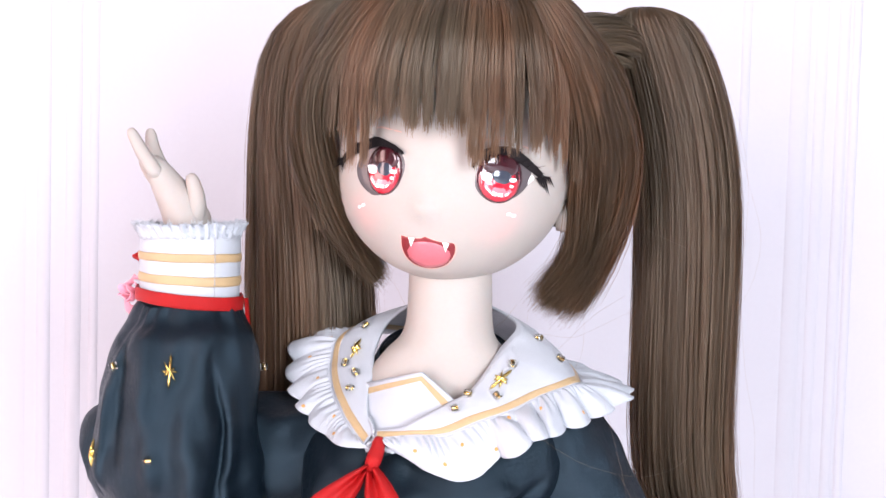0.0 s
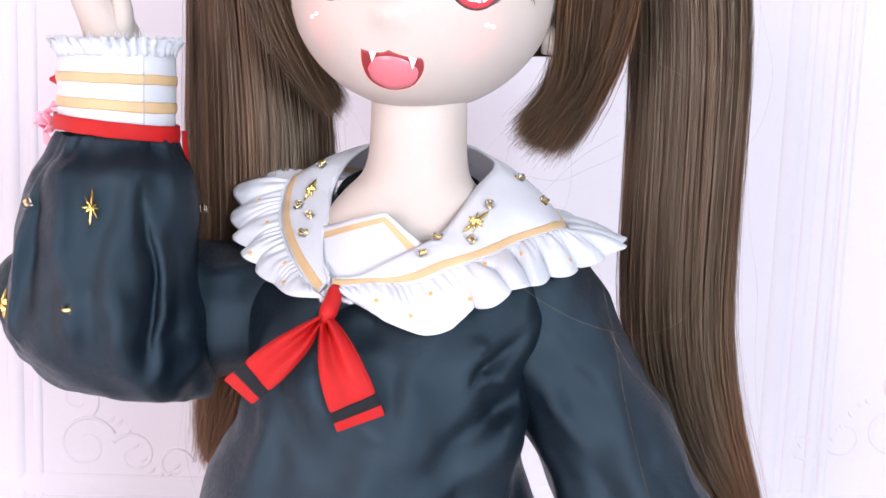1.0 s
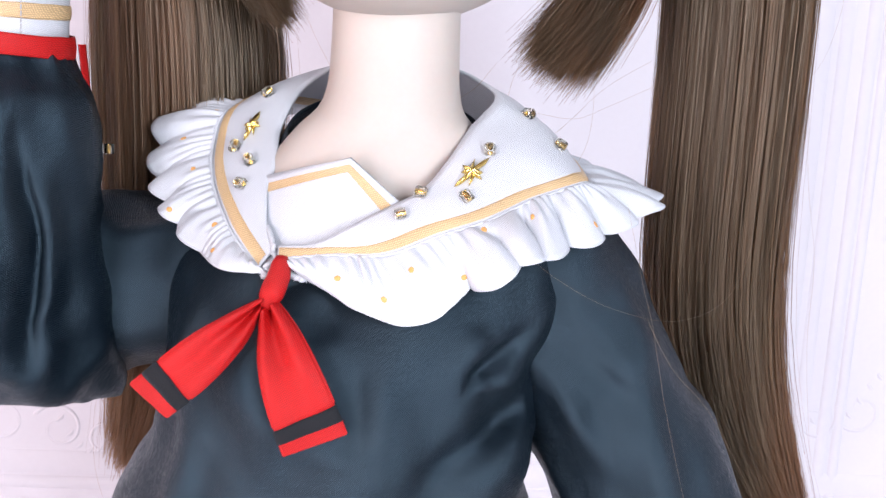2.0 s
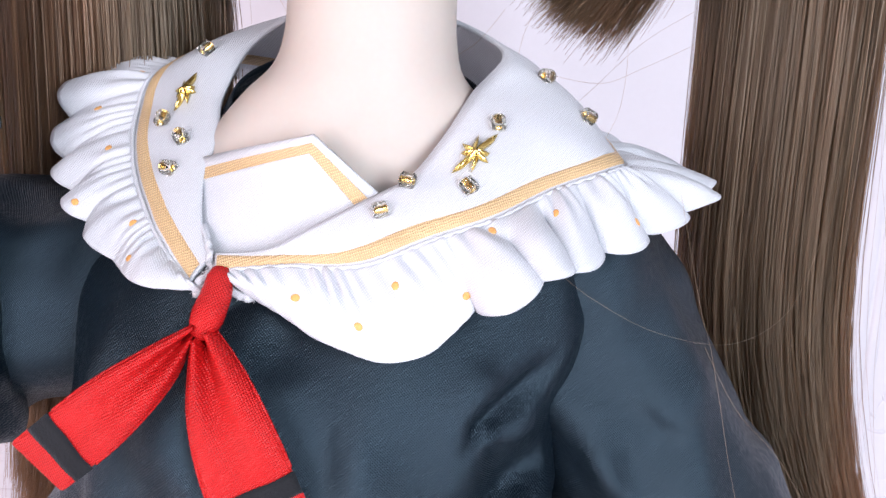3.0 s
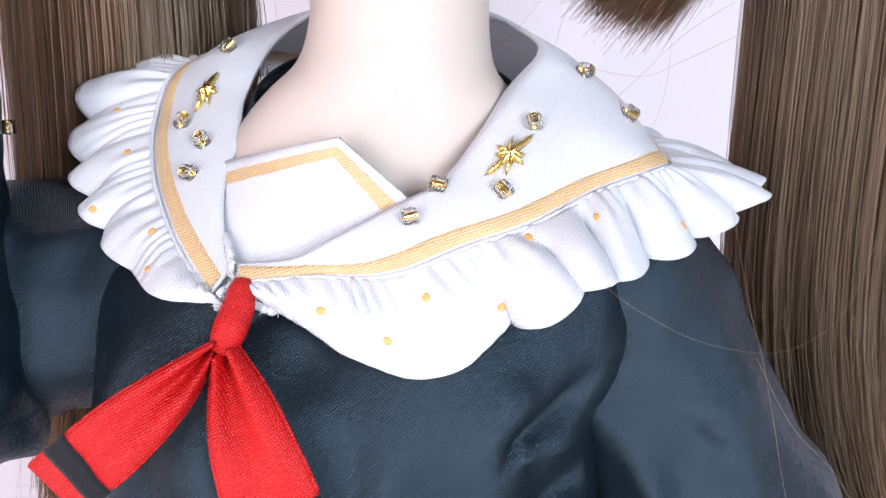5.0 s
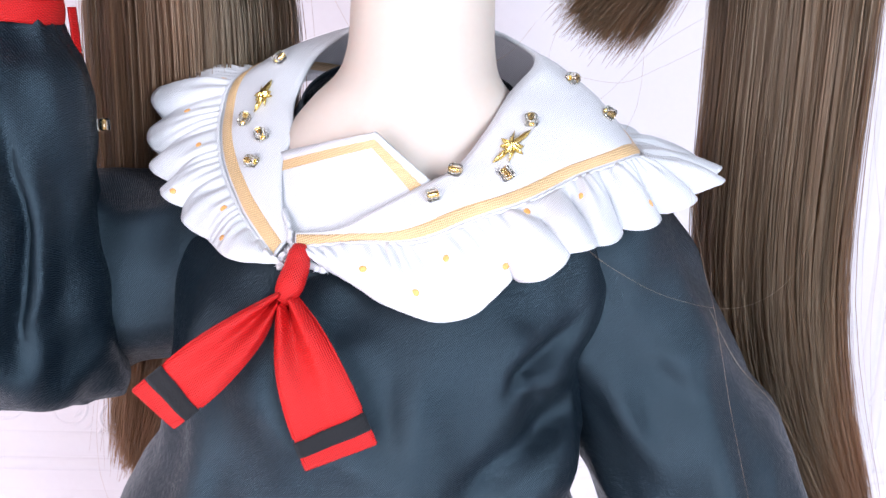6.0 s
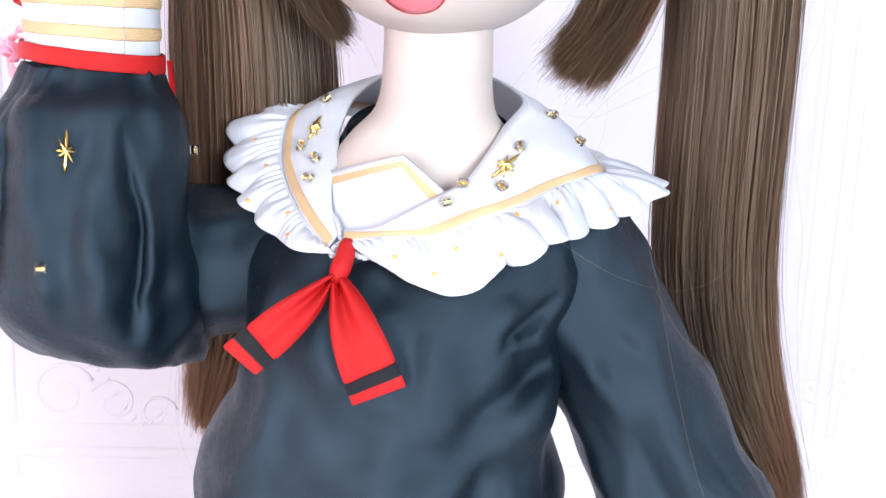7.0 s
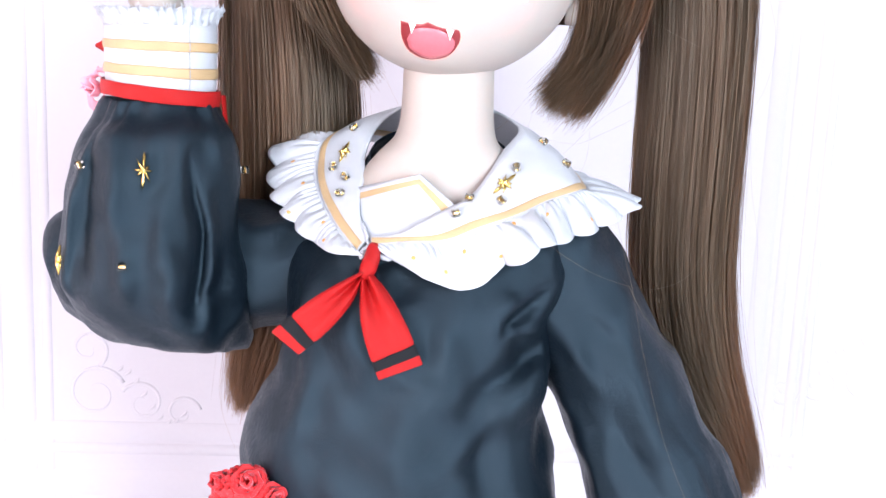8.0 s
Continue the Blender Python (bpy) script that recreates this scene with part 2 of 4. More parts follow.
def capped(rows):
    v, f = grid(rows, True)
    b = np.asarray(rows).shape[1]
    return v, f + [tuple(range(b))[::-1], tuple(range(len(v) - b, len(v)))]


def join(*geos):
    verts, faces, n = [], [], 0
    for v, f in geos:
        verts.append(np.asarray(v, float))
        faces += [tuple(i + n for i in q) for q in f]
        n += len(v)
    return np.concatenate(verts), faces


def unit(v):
    v = np.asarray(v, float)
    return v / np.maximum(np.linalg.norm(v, axis=-1, keepdims=True), 1e-9)


def tube(path, radii, n=12, squash=1.0, cap=True):
    """A tube along a path with a radius for each point, rounded at its ends."""
    p = np.asarray(path, float)
    r = np.asarray(radii, float) * np.ones(len(p))
    t = unit(np.gradient(p, axis=0))
    side = unit(np.cross(t, (0.13, 1.0, 0.21)))
    up = np.cross(side, t)
    a = np.linspace(0, 2 * np.pi, n, endpoint=False)
    rows = [p[i] + r[i] * (np.cos(a)[:, None] * side[i] + squash * np.sin(a)[:, None] * up[i]) for i in range(len(p))]
    if cap:
        first = [p[0] - t[0] * r[0] * s + c * (rows[0] - p[0]) for s, c in ((0.95, 0.2), (0.7, 0.7))]
        last = [p[-1] + t[-1] * r[-1] * s + c * (rows[-1] - p[-1]) for s, c in ((0.7, 0.7), (0.95, 0.2))]
        rows = first + rows + last
    return capped(rows)


def ring(cx, cy, z, hx, hy, n=64, power=2.0):
    a = np.linspace(0, 2 * np.pi, n, endpoint=False)
    c, s = np.cos(a), np.sin(a)
    return np.stack([cx + hx * np.sign(c) * abs(c) ** (2 / power), cy + hy * np.sign(s) * abs(s) ** (2 / power), z + 0 * a], -1)


def lumps(v, scale, amount, seed=0.0):
    """Pushes points about by smooth noise: cloth and vinyl are never exact."""
    out = np.array(v, float)
    for i, p in enumerate(out):
        q = Vector(p / scale) + Vector((seed, seed * 1.7, -seed))
        out[i] = p + amount * np.array(noise.noise_vector(q))
    return out


def tree_of(geo):
    from_ = [Vector(p) for p in np.asarray(geo[0], float)]
    return BVHTree.FromPolygons(from_, geo[1])


def thing(name, label, category, group="", kind="", at=(0, 0, 0)):
    ob = new(name)
    ob.empty_display_size = 0.01
    return tagged(ob, label, category, group, kind)

# ---- the setting ----
def box(x0, x1, y0, y1, z0, z1):
    v = [(x, y, z) for x in (x0, x1) for y in (y0, y1) for z in (z0, z1)]
    f = [(0, 1, 3, 2), (4, 6, 7, 5), (0, 4, 5, 1), (2, 3, 7, 6), (0, 2, 6, 4), (1, 5, 7, 3)]
    return np.array(v, float), f


def structure(name, geo, mat, label, category, smooth=False):
    return tagged(new(name, mesh_of(name, geo[0], geo[1], mat, smooth=smooth)), label, category, kind="structure")


# Unseen floor carries the doll; its white is set to bounce light upwards.
structure("floor", box(-1200, 1200, -1200, WALL_Y, -40, 0), FLOOR, "plain unseen white floor under the doll, bounces light up", "floor")
wall = structure("wall_north", box(-1200, 1200, WALL_Y, WALL_Y + 60, 0, 1800), PANEL, "white panelled wall with embossed mouldings", "wall")
# Unseen walls and ceiling close the set; dark grey keeps bounced light low.
structure("wall_west", join(box(-1260, -1200, -1260, -540, 0, 1800), box(-1260, -1200, -60, WALL_Y + 60, 0, 1800), box(-1260, -1200, -540, -60, 0, 160),
          box(-1260, -1200, -540, -60, 840, 1800)), PLASTER, "plain unseen grey side wall with one lamp opening", "wall")
structure("wall_east", box(1200, 1260, -1260, WALL_Y + 60, 0, 1800), PLASTER, "plain grey plaster side wall", "wall")
structure("wall_south", join(box(-1200, 1200, -1260, -1200, 0, 50), box(-390, 280, -1260, -1200, 50, 960), box(-1200, -930, -1260, -1200, 50, 960),
          box(800, 1200, -1260, -1200, 50, 960), box(-1200, 1200, -1260, -1200, 960, 1800)), PLASTER, "plain unseen grey wall with two lamp openings", "wall")
structure("ceiling", box(-1260, 1260, -1260, WALL_Y + 60, 1800, 1860), PLASTER, "plain grey ceiling", "ceiling")


def moulding(path, widths, heights, closed=False):
    """A profiled strip on the wall along a path of (x, z) points."""
    p = np.asarray(path, float)
    t = unit(np.gradient(p, axis=0)) if not closed else unit(np.roll(p, -1, 0) - np.roll(p, 1, 0))
    nrm = np.stack([-t[:, 1], t[:, 0]], -1)
    rows = []
    for w, h in zip(widths, heights):
        q = p + nrm * w
        rows.append(np.stack([q[:, 0], 0 * q[:, 0] + WALL_Y - h, q[:, 1]], -1))
    return grid(np.swapaxes(np.array(rows), 0, 1)) if not closed else grid(np.array(rows), True)


def add_trim(geo, label):
    part("moulding", geo, PANEL, wall, label)


def rect(x0, x1, z0, z1):
    def side(a, b):
        return [tuple(np.array(a) + (np.array(b) - a) * s) for s in (0.0, 0.02, 0.98)]
    return side((x0, z0), (x1, z0)) + side((x1, z0), (x1, z1)) + side((x1, z1), (x0, z1)) + side((x0, z1), (x0, z0))


W5 = (-5, -4, -2, 0, 2, 4, 5)
H5 = (0, 1.2, 1.6, 2.4, 1.6, 1.2, 0)


# upright mouldings of the panelled wall, in bands on each side
for x, w, h in ((-192, 1.2, 0.5), (-178, 0.6, 0.8), (-165, 0.7, 0.8), (-156, 0.4, 0.5), (128, 0.4, 0.4), (152, 0.8, 0.6), (161, 0.5, 0.4), (170.5, 0.5, 0.6), (176, 0.4, 0.6), (-232, 1.0, 0.8), (216, 1.0, 0.8)):
    add_trim(moulding([(x, 0), (x, 700), (x, 1800)], np.array(W5) * w, np.array(H5) * h * 0.5), "pale upright wall moulding")
# low cross mouldings
for z, w in ((192, 0.9), (168, 1.2), (184, 0.5)):
    add_trim(moulding([(1200, z), (0, z), (-1200, z)], np.array(W5) * w, np.array(H5) * 0.35), "pale cross moulding of the wall panel")


def scroll(cx, cz, r, turns, flip, start):
    s = np.linspace(0, 1, 40)
    a = start + flip * turns * 2 * np.pi * s
    rad = r * (1 - 0.8 * s)
    path = np.stack([cx + rad * np.cos(a), 0 * s + WALL_Y + 0.62, cz + rad * np.sin(a)], -1)
    return tube(path, 0.8 * (1 - 0.6 * s) + 0.35, 6, cap=False)


def ornament(cx, cz, flip):
    """An embossed corner ornament of scrolls and leaves."""
    geos = [scroll(cx, cz, 13, 1.4, flip, 0.4), scroll(cx + flip * 20, cz - 4, 10, 1.2, -flip, 2.6), scroll(cx - flip * 3, cz + 20, 9, 1.2, flip, -1.0),
            scroll(cx + flip * 37, cz - 8, 8, 1.1, flip, 0.2), scroll(cx - flip * 6, cz + 38, 7, 1.1, -flip, 1.0)]
    for k in range(9):
        a = 0.5 * k
        q = np.array([cx + flip * (8 + 3.4 * k), WALL_Y + 0.62, cz + 12 * np.cos(a) - 3])
        geos.append(tube([q, q + (flip * 3, 0, 2.5), q + (flip * 4.5, 0, 5.5)], [0.5, 1.1, 0.3], 6))
    return join(*geos)


add_trim(ornament(-136, 209, 1), "embossed scroll ornament in the panel corner")
add_trim(ornament(204, 226, -1), "embossed scroll ornament in the panel corner")

# ---- the doll: one mesh of vinyl with its painted and set-in face ----
HEAD = Matrix.Translation((0, 2, 388)) @ Matrix.Rotation(radians(-12), 4, "Z") @ Matrix.Rotation(radians(5), 4, "Y")
HX, HY, HZ = 31.0, 32.0, 31.5


def head_local():
    rows = []
    for th in np.linspace(0.02, np.pi - 0.02, 56):
        a = np.linspace(0, 2 * np.pi, 88, endpoint=False)
        x, y, z = HX * np.sin(th) * np.cos(a), HY * np.sin(th) * np.sin(a), HZ * np.cos(th) + 0 * a
        low = np.clip(-z / HZ, 0, 1)
        front = np.clip(-y / (HY * max(np.sin(th), 0.05)), 0, 1)
        y = y - 7 * low**1.5 * front**1.2 * min(1, np.sin(th) * 2.2)
        # small nose and full cheeks
        y = y - 2.6 * np.exp(-(((x - 1.1) / 2.6) ** 2) - ((z + 12.6) / 2.4) ** 2) * (y < 0)
        y = y + 1.2 * np.exp(-(((abs(x - 3) - 13.5) / 7) ** 2) - ((z + 4) / 6) ** 2) * (y < 0)
        rows.append(np.stack([x, y, z], -1))
    return capped(rows)


doll_geo, doll_slots = [], []
DOLL_MATS = [SKIN, EYE_GREY, EYE_WHITE, IRIS, IRIS_DARK, IRIS_DEEP, IRIS_PALE, PUPIL, LASH, MOUTH, TONGUE, LIP, TOOTH]


def doll_add(geo, mat):
    doll_geo.append(geo)
    doll_slots.extend([DOLL_MATS.index(mat)] * len(geo[1]))


def placed(geo, m):
    return np.array([m @ Vector(p) for p in np.asarray(geo[0], float)]), geo[1]


head = head_local()
face_tree = tree_of(head)
doll_add(placed(head, HEAD), SKIN)


def on_face(x, z, off):
    hit, normal, *_ = face_tree.ray_cast(Vector((x, -90, z)), Vector((0, 1, 0)))
    if hit is None:
        return np.array((x, 0.0, z))
    return np.array(hit + normal * off) if normal.y < 0 else np.array(hit - normal * off)


def patch(outline, off, mat, smooth=40, dome=0.0):
    """A shape of the face laid on the head: outline in face coordinates (x, z)."""
    p = spline([(*q, 0) for q in list(outline) + [outline[0]]], smooth + 1)[:-1, :2] if smooth else np.array(outline, float)
    c = p.mean(0)
    rows = []
    for s in (1.0, 0.96, 0.7, 0.4, 0.08):
        rows.append([on_face(*(c + (q - c) * s), off * min(1, (1 - s) * 25 + 0.15) + dome * (1 - s * s)) for q in p])
    g = capped(rows)
    doll_add(placed((g[0], g[1][:-2] + [g[1][-1]]), HEAD), mat)


def oval(cx, cz, rx, rz, n=14, turn=0.0):
    a = np.linspace(0, 2 * np.pi, n, endpoint=False)
    x, z = rx * np.cos(a), rz * np.sin(a)
    return [(cx + x[i] * math.cos(turn) - z[i] * math.sin(turn), cz + x[i] * math.sin(turn) + z[i] * math.cos(turn)) for i in range(n)]


def eye(outline, c, rx, rz, side):
    patch(outline, 0.10, EYE_GREY)
    cx, cz = c
    patch(oval(cx, cz, rx, rz), 0.20, IRIS_DARK, dome=0.5)
    patch(oval(cx, cz - 0.5, rx * 0.91, rz * 0.89), 0.28, IRIS_DEEP, dome=0.5)
    patch(oval(cx, cz - 1.0, rx * 0.82, rz * 0.76), 0.36, IRIS, dome=0.5)
    patch(oval(cx, cz - 1.9, rx * 0.62, rz * 0.5), 0.44, IRIS_PALE, dome=0.4)
    patch(oval(cx, cz - 1.1, rx * 0.58, rz * 0.5), 0.50, IRIS, dome=0.4)
    patch(oval(cx, cz + rz * 0.46, rx * 0.78, rz * 0.46), 0.56, IRIS_DARK, dome=0.4)
    patch(oval(cx + 0.2, cz + 0.3, rx * 0.46, rz * 0.46), 0.64, PUPIL, dome=0.4)
    patch([(cx - 4.2, cz + 0.8), (cx - 2.6, cz + 1.0), (cx - 1.7, cz + 0.2), (cx - 2.0, cz - 1.0), (cx - 3.6, cz - 1.0)], 0.95, EYE_WHITE, 20)
    patch(oval(cx + 2.7, cz - 0.2, 0.8, 0.5, 10, 0.2), 0.95, EYE_WHITE)
    patch(oval(cx + 2.5, cz - 1.7, 0.42, 0.38), 0.95, EYE_WHITE)
    # broken bright crescent low in the iris
    for a0, a1, k, paint in ((206, 238, 0.60, IRIS_PALE), (212, 240, 0.66, EYE_WHITE), (243, 262, 0.60, EYE_WHITE), (264, 288, 0.52, IRIS_PALE), (266, 284, 0.60, EYE_WHITE), (290, 318, 0.58, IRIS_PALE), (292, 306, 0.66, EYE_WHITE)):
        arc = np.linspace(np.radians(a0), np.radians(a1), 8)
        strip([(cx + rx * 0.74 * math.cos(a), cz + rz * (0.74 + 0.02 * math.sin(9 * a)) * math.sin(a)) for a in arc], [(cx + rx * k * math.cos(a), cz + rz * k * math.sin(a)) for a in arc], 0.9 if paint is EYE_WHITE else 0.84, paint)


def strip(a, b, off, mat, off2=None):
    """A band on the face between two lines."""
    rows = [[on_face(*(np.array(p) * (1 - s) + np.array(q) * s), off + ((off2 - off) * s if off2 else 0)) for p, q in zip(a, b)] for s in (0, 0.5, 1)]
    doll_add(placed(grid(rows), HEAD), mat)


EYE_L = [(-15.3, 0.4), (-17.8, -4.1), (-17.1, -7.8), (-14.1, -10.4), (-11.2, -10.9), (-7.2, -9.0), (-5.1, -5.7), (-5.0, -2.2), (-7.6, 1.1), (-11.5, 1.8)]
EYE_R = [(11.6, -2.3), (11.8, -6.2), (13.8, -8.6), (16.9, -9.3), (19.8, -8.2), (22.0, -6.0), (23.2, -3.2), (22.6, -0.2), (18.1, 2.5), (13.6, 1.6)]
eye(EYE_L, (-10.0, -4.8), 4.8, 5.9, -1)
eye(EYE_R, (16.6, -3.6), 5.0, 6.0, 1)
patch([(22.7, -4.4), (23.9, -3.0), (23.4, -2.2), (22.9, -3.0)], 0.25, EYE_WHITE, 16)


def lashes(line, lift, spikes, out):
    p = spline([(*q, 0) for q in line], 24)[:, :2]
    up = np.array([(0, w) for w in np.interp(np.linspace(0, 1, 24), (0, 0.3, 0.7, 1), lift)])
    strip(p, p + up, 0.35, LASH, 0.9)
    rng = random.Random(len(line))
    for k in range(spikes):
        s = k / (spikes - 1)
        i = int(s * 23)
        root = p[i] + up[i] * rng.random()
        lean = out * (0.3 + 1.2 * (s if out > 0 else 1 - s))
        tip = root + np.array((lean, rng.uniform(0.1, 1.1) if rng.random() < 0.6 else -1.2))
        a, b, c = on_face(*(root - (0.22, 0)), 0.5), on_face(*(root + (0.22, 0)), 0.5), on_face(*tip, 1.8)
        doll_add(placed((np.array([a, b, c, (a + b) / 2 + (0, -0.2, 0)]), [(0, 1, 2), (0, 2, 3), (3, 2, 1)]), HEAD), LASH)


lashes([(-22.6, -5.2), (-20.0, -2.8), (-16.6, -1.2), (-11.4, 0.6), (-5.2, -0.8)], (1.2, 2.6, 2.3, 0.9), 60, -1)
lashes([(10.6, -1.8), (12.4, 0.4), (16.2, 1.3), (20.4, 0.3), (25.2, -3.0)], (0.8, 2.0, 2.7, 1.6), 60, 1)
for x, z, dx, dz in ((-24.5, -3, -1.2, -4.5), (-22.5, -3, -0.6, -4.2), (25.0, -2.6, 1.2, -3.8), (25.8, -2, 1.2, -2.4)):
    for k in range(4):
        u, e = x + 0.5 * (k - 1.5), dz * (0.55 + 0.15 * k)
        strip([(u - 0.3, z), (u + dx - 0.03, z + e)], [(u + 0.3, z), (u + dx + 0.03, z + e)], 0.4 + 0.05 * k, LASH)
# faint lid crease and small marks under the eyes
strip([(-18, 3.4), (-12, 4.9), (-6.5, 4.2)], [(-18, 3.7), (-12, 5.3), (-6.5, 4.5)], 0.12, LIP)
strip([(12, 4.4), (17, 5.4), (22, 3.8)], [(12, 4.7), (17, 5.8), (22, 4.1)], 0.12, LIP)
for q in ((-16.6, -14.3), (-15.4, -13.7), (19.4, -11.9), (20.4, -12.1)):
    patch(oval(*q, 0.55, 0.4, 8, 0.5), 0.12, EYE_WHITE, 0)
MOUTH_LINE = [(-4.7, -19.6), (-2, -19.9), (0.2, -19.7), (1.3, -19.2), (2.9, -19.7), (5.5, -20.1), (7.9, -20.1), (7.9, -22.7), (5.4, -25.9), (0.9, -27.1), (-3.0, -25.8), (-4.6, -22.8)]
c_m = np.mean(MOUTH_LINE, axis=0)
patch([tuple(c_m + (np.array(q) - c_m) * 1.045) for q in MOUTH_LINE], 0.06, LIP)
patch(MOUTH_LINE, 0.16, MOUTH)
patch([(-3.4, -23.2), (-1.8, -21.0), (1, -20.3), (4.4, -20.6), (6.9, -22.2), (6.6, -24.2), (4.9, -25.8), (1.0, -26.8), (-2.6, -25.3)], 0.26, TONGUE, dome=0.5)
for a, b, c in (((-2.8, -19.7), (-1.2, -19.7), (-2.0, -21.7)), ((5.2, -20.0), (6.8, -20.0), (5.9, -22.0))):
    q = [on_face(*a, 0.3), on_face(*b, 0.3), on_face(*c, 0.8), on_face((a[0] + b[0]) / 2, a[1] - 0.3, 1.4)]
    doll_add(placed((np.array(q), [(0, 3, 2), (3, 1, 2), (0, 1, 3)]), HEAD), TOOTH)
# ears
for s in (-1, 1):
    a = np.linspace(0, 2 * np.pi, 20, endpoint=False)
    rows = [np.stack([s * (HX - 2.0 + d) + 0 * a, 5 + 4.2 * k * np.cos(a), -9 + 6.5 * k * np.sin(a)], -1) for d, k in ((-1, 1.0), (1.6, 1.05), (2.4, 0.8), (1.6, 0.5), (1.2, 0.05))]
    doll_add(placed(capped(rows), HEAD), SKIN)
# neck, chest, trunk and legs
NECK = [(362, 0, 1, 10.8, 10.5), (352, 0, 0.5, 11.0, 10.6), (346, 0, 0, 11.3, 10.8), (342, -0.2, -0.3, 12.4, 11.2), (338.5, -0.5, -0.4, 15.5, 11.2),
        (334, -1, -0.3, 18.5, 11.6), (328, -1, 0, 22, 13.0), (318, -3, 0, 27, 17), (300, -6, 1, 26, 20), (270, -8, 1, 26, 20), (240, -7, 1, 30, 22), (215, -6, 1, 30, 22)]
nk = spline([(z, cx, cy, hx, hy) for z, cx, cy, hx, hy in NECK], 60)
rows = [ring(r[1], r[2], r[0], r[3], r[4], 48) for r in nk]
doll_add(capped(lumps(np.array(rows).reshape(-1, 3), 12, 0.25).reshape(60, 48, 3)), SKIN)
for sx in (-1, 1):
    leg = spline([(-6 + sx * 15, 1, 222), (-6 + sx * 15, 0, 170), (-6 + sx * 14, 1, 115), (-6 + sx * 14, 2, 60), (-6 + sx * 14, 2, 12)], 24)
    doll_add(tube(leg, np.interp(np.linspace(0, 1, 24), (0, 0.4, 0.5, 0.7, 1), (15, 11, 10, 10, 6)), 20), SKIN)
    foot = [(-6 + sx * 14, 6, 7), (-6 + sx * 14.5, -6, 6), (-6 + sx * 15, -20, 5)]
    doll_add(tube(foot, [7, 7, 5], 16), SKIN)
# lowered arm inside its sleeve
doll_add(tube(spline([(30, 2, 316), (48, 2, 280), (66, 0, 240), (78, -4, 205)], 16), np.linspace(9, 6, 16), 16), SKIN)
doll_add(tube([(78, -4, 205), (82, -6, 193), (84, -8, 178)], [6, 6.5, 2.5], 14, 0.6), SKIN)
# raised arm and the open palm with its fingers
doll_add(tube(spline([(-28, 4, 314), (-58, 8, 304), (-70, 6, 305), (-68, 1, 330), (-67.5, 0, 356), (-67.5, 0, 366)], 26), np.interp(np.linspace(0, 1, 26), (0, 0.5, 1), (9, 8, 6.0)), 16), SKIN)
PALM = [(-67.6, 0, 362), (-67.8, 0, 369), (-70.2, -0.6, 374.5), (-73.6, -1, 380), (-76.2, -1, 384.2)]
doll_add(tube(spline(PALM, 14), np.interp(np.linspace(0, 1, 14), (0, 0.3, 0.6, 1), (6.4, 6.2, 4.7, 2.7)), 18, 1.0), SKIN)
for pts, r in (
    ([(-75.6, -3.4, 382.5), (-78.8, -4.2, 387.4), (-81.4, -4.4, 392.2)], (2.0, 1.8, 1.35)),
    ([(-75.0, 0.6, 383.2), (-77.4, 1.2, 388.2), (-78.2, 1.4, 392.4)], (2.1, 1.9, 1.4)),
    ([(-76.4, 3.6, 379.5), (-79.4, 5.0, 382.2), (-81.4, 5.4, 385.2)], (1.8, 1.5, 1.0)),
    ([(-75.4, 5.6, 376.5), (-77.6, 7.6, 379.0), (-79.2, 8.4, 381.4)], (1.6, 1.3, 0.9)),
    ([(-65.8, -2.4, 369.5), (-65.0, -3.0, 375.5), (-66.3, -3.2, 380.8)], (2.8, 2.3, 1.7)),
):
    doll_add(tube(spline(pts, 8), np.interp(np.linspace(0, 1, 8), (0, 0.5, 1), r), 12), SKIN)
g = join(*doll_geo)
doll = tagged(new("doll", mesh_of("doll", g[0], g[1], DOLL_MATS, doll_slots)), "pale vinyl doll with red eyes and open mouth, one arm raised", "doll")
cheek = [HEAD @ Vector(p) * MM for p in ((-14.5, -24, -15.5), (17.5, -23, -14), (1.1, -35.5, -12.2))]
blush(SKIN, [(tuple(cheek[0]), 0.0085, (0.86, 0.36, 0.34), 0.22), (tuple(cheek[1]), 0.0095, (0.86, 0.36, 0.34), 0.22)])

# ---- the blouse ----
blouse = thing("blouse", "black satin sailor blouse with white ruffled collar", "blouse")
# collar: a sheet from the neck edge to the trim, and the ruffle beyond it
COLLAR_IN = [(-18, -18, 320), (-19.5, -13.2, 324), (-20, -9, 328), (-19, -3, 333), (-19, 4, 338), (-16, 11, 344), (-9, 15, 348.8), (1, 16, 349.6), (11, 11.5, 348.8),
             (16.6, 4, 346.2), (17, -1, 344), (13, -6, 340), (9.1, -12, 334.7), (5.3, -15.7, 330.6), (1.6, -17.4, 328.6), (-6, -20, 325), (-11, -20, 322), (-17, -19, 321)]
COLLAR_OUT = [(-19.2, -18.9, 318.4), (-22.5, -14.4, 321.4), (-25.5, -8.9, 324.6), (-28.5, -1.1, 328.9), (-29.7, 7, 334.1), (-28, 14, 339.6), (-20, 24, 341), (0, 30, 338), (22, 24, 336.5),
              (31, 10, 334), (33, -2, 332), (30, -9, 332), (22, -14, 330), (14, -19, 327), (7, -21, 325), (-1, -22, 322), (-9, -21, 321), (-17, -20, 320)]
RUFFLE = [(-18, -21, 317), (-26, -19, 317), (-32, -11, 319), (-38, -2, 323), (-42, 9, 328), (-41, 18, 337), (-26, 33, 338), (0, 41, 333), (28, 34, 330),
          (42.5, 17, 328.5), (46, 1, 327), (37, -10, 324), (26, -20, 322), (20, -25, 321), (14, -27, 317), (6, -27, 312), (-4, -26, 313), (-13, -22, 317)]
NU = 260
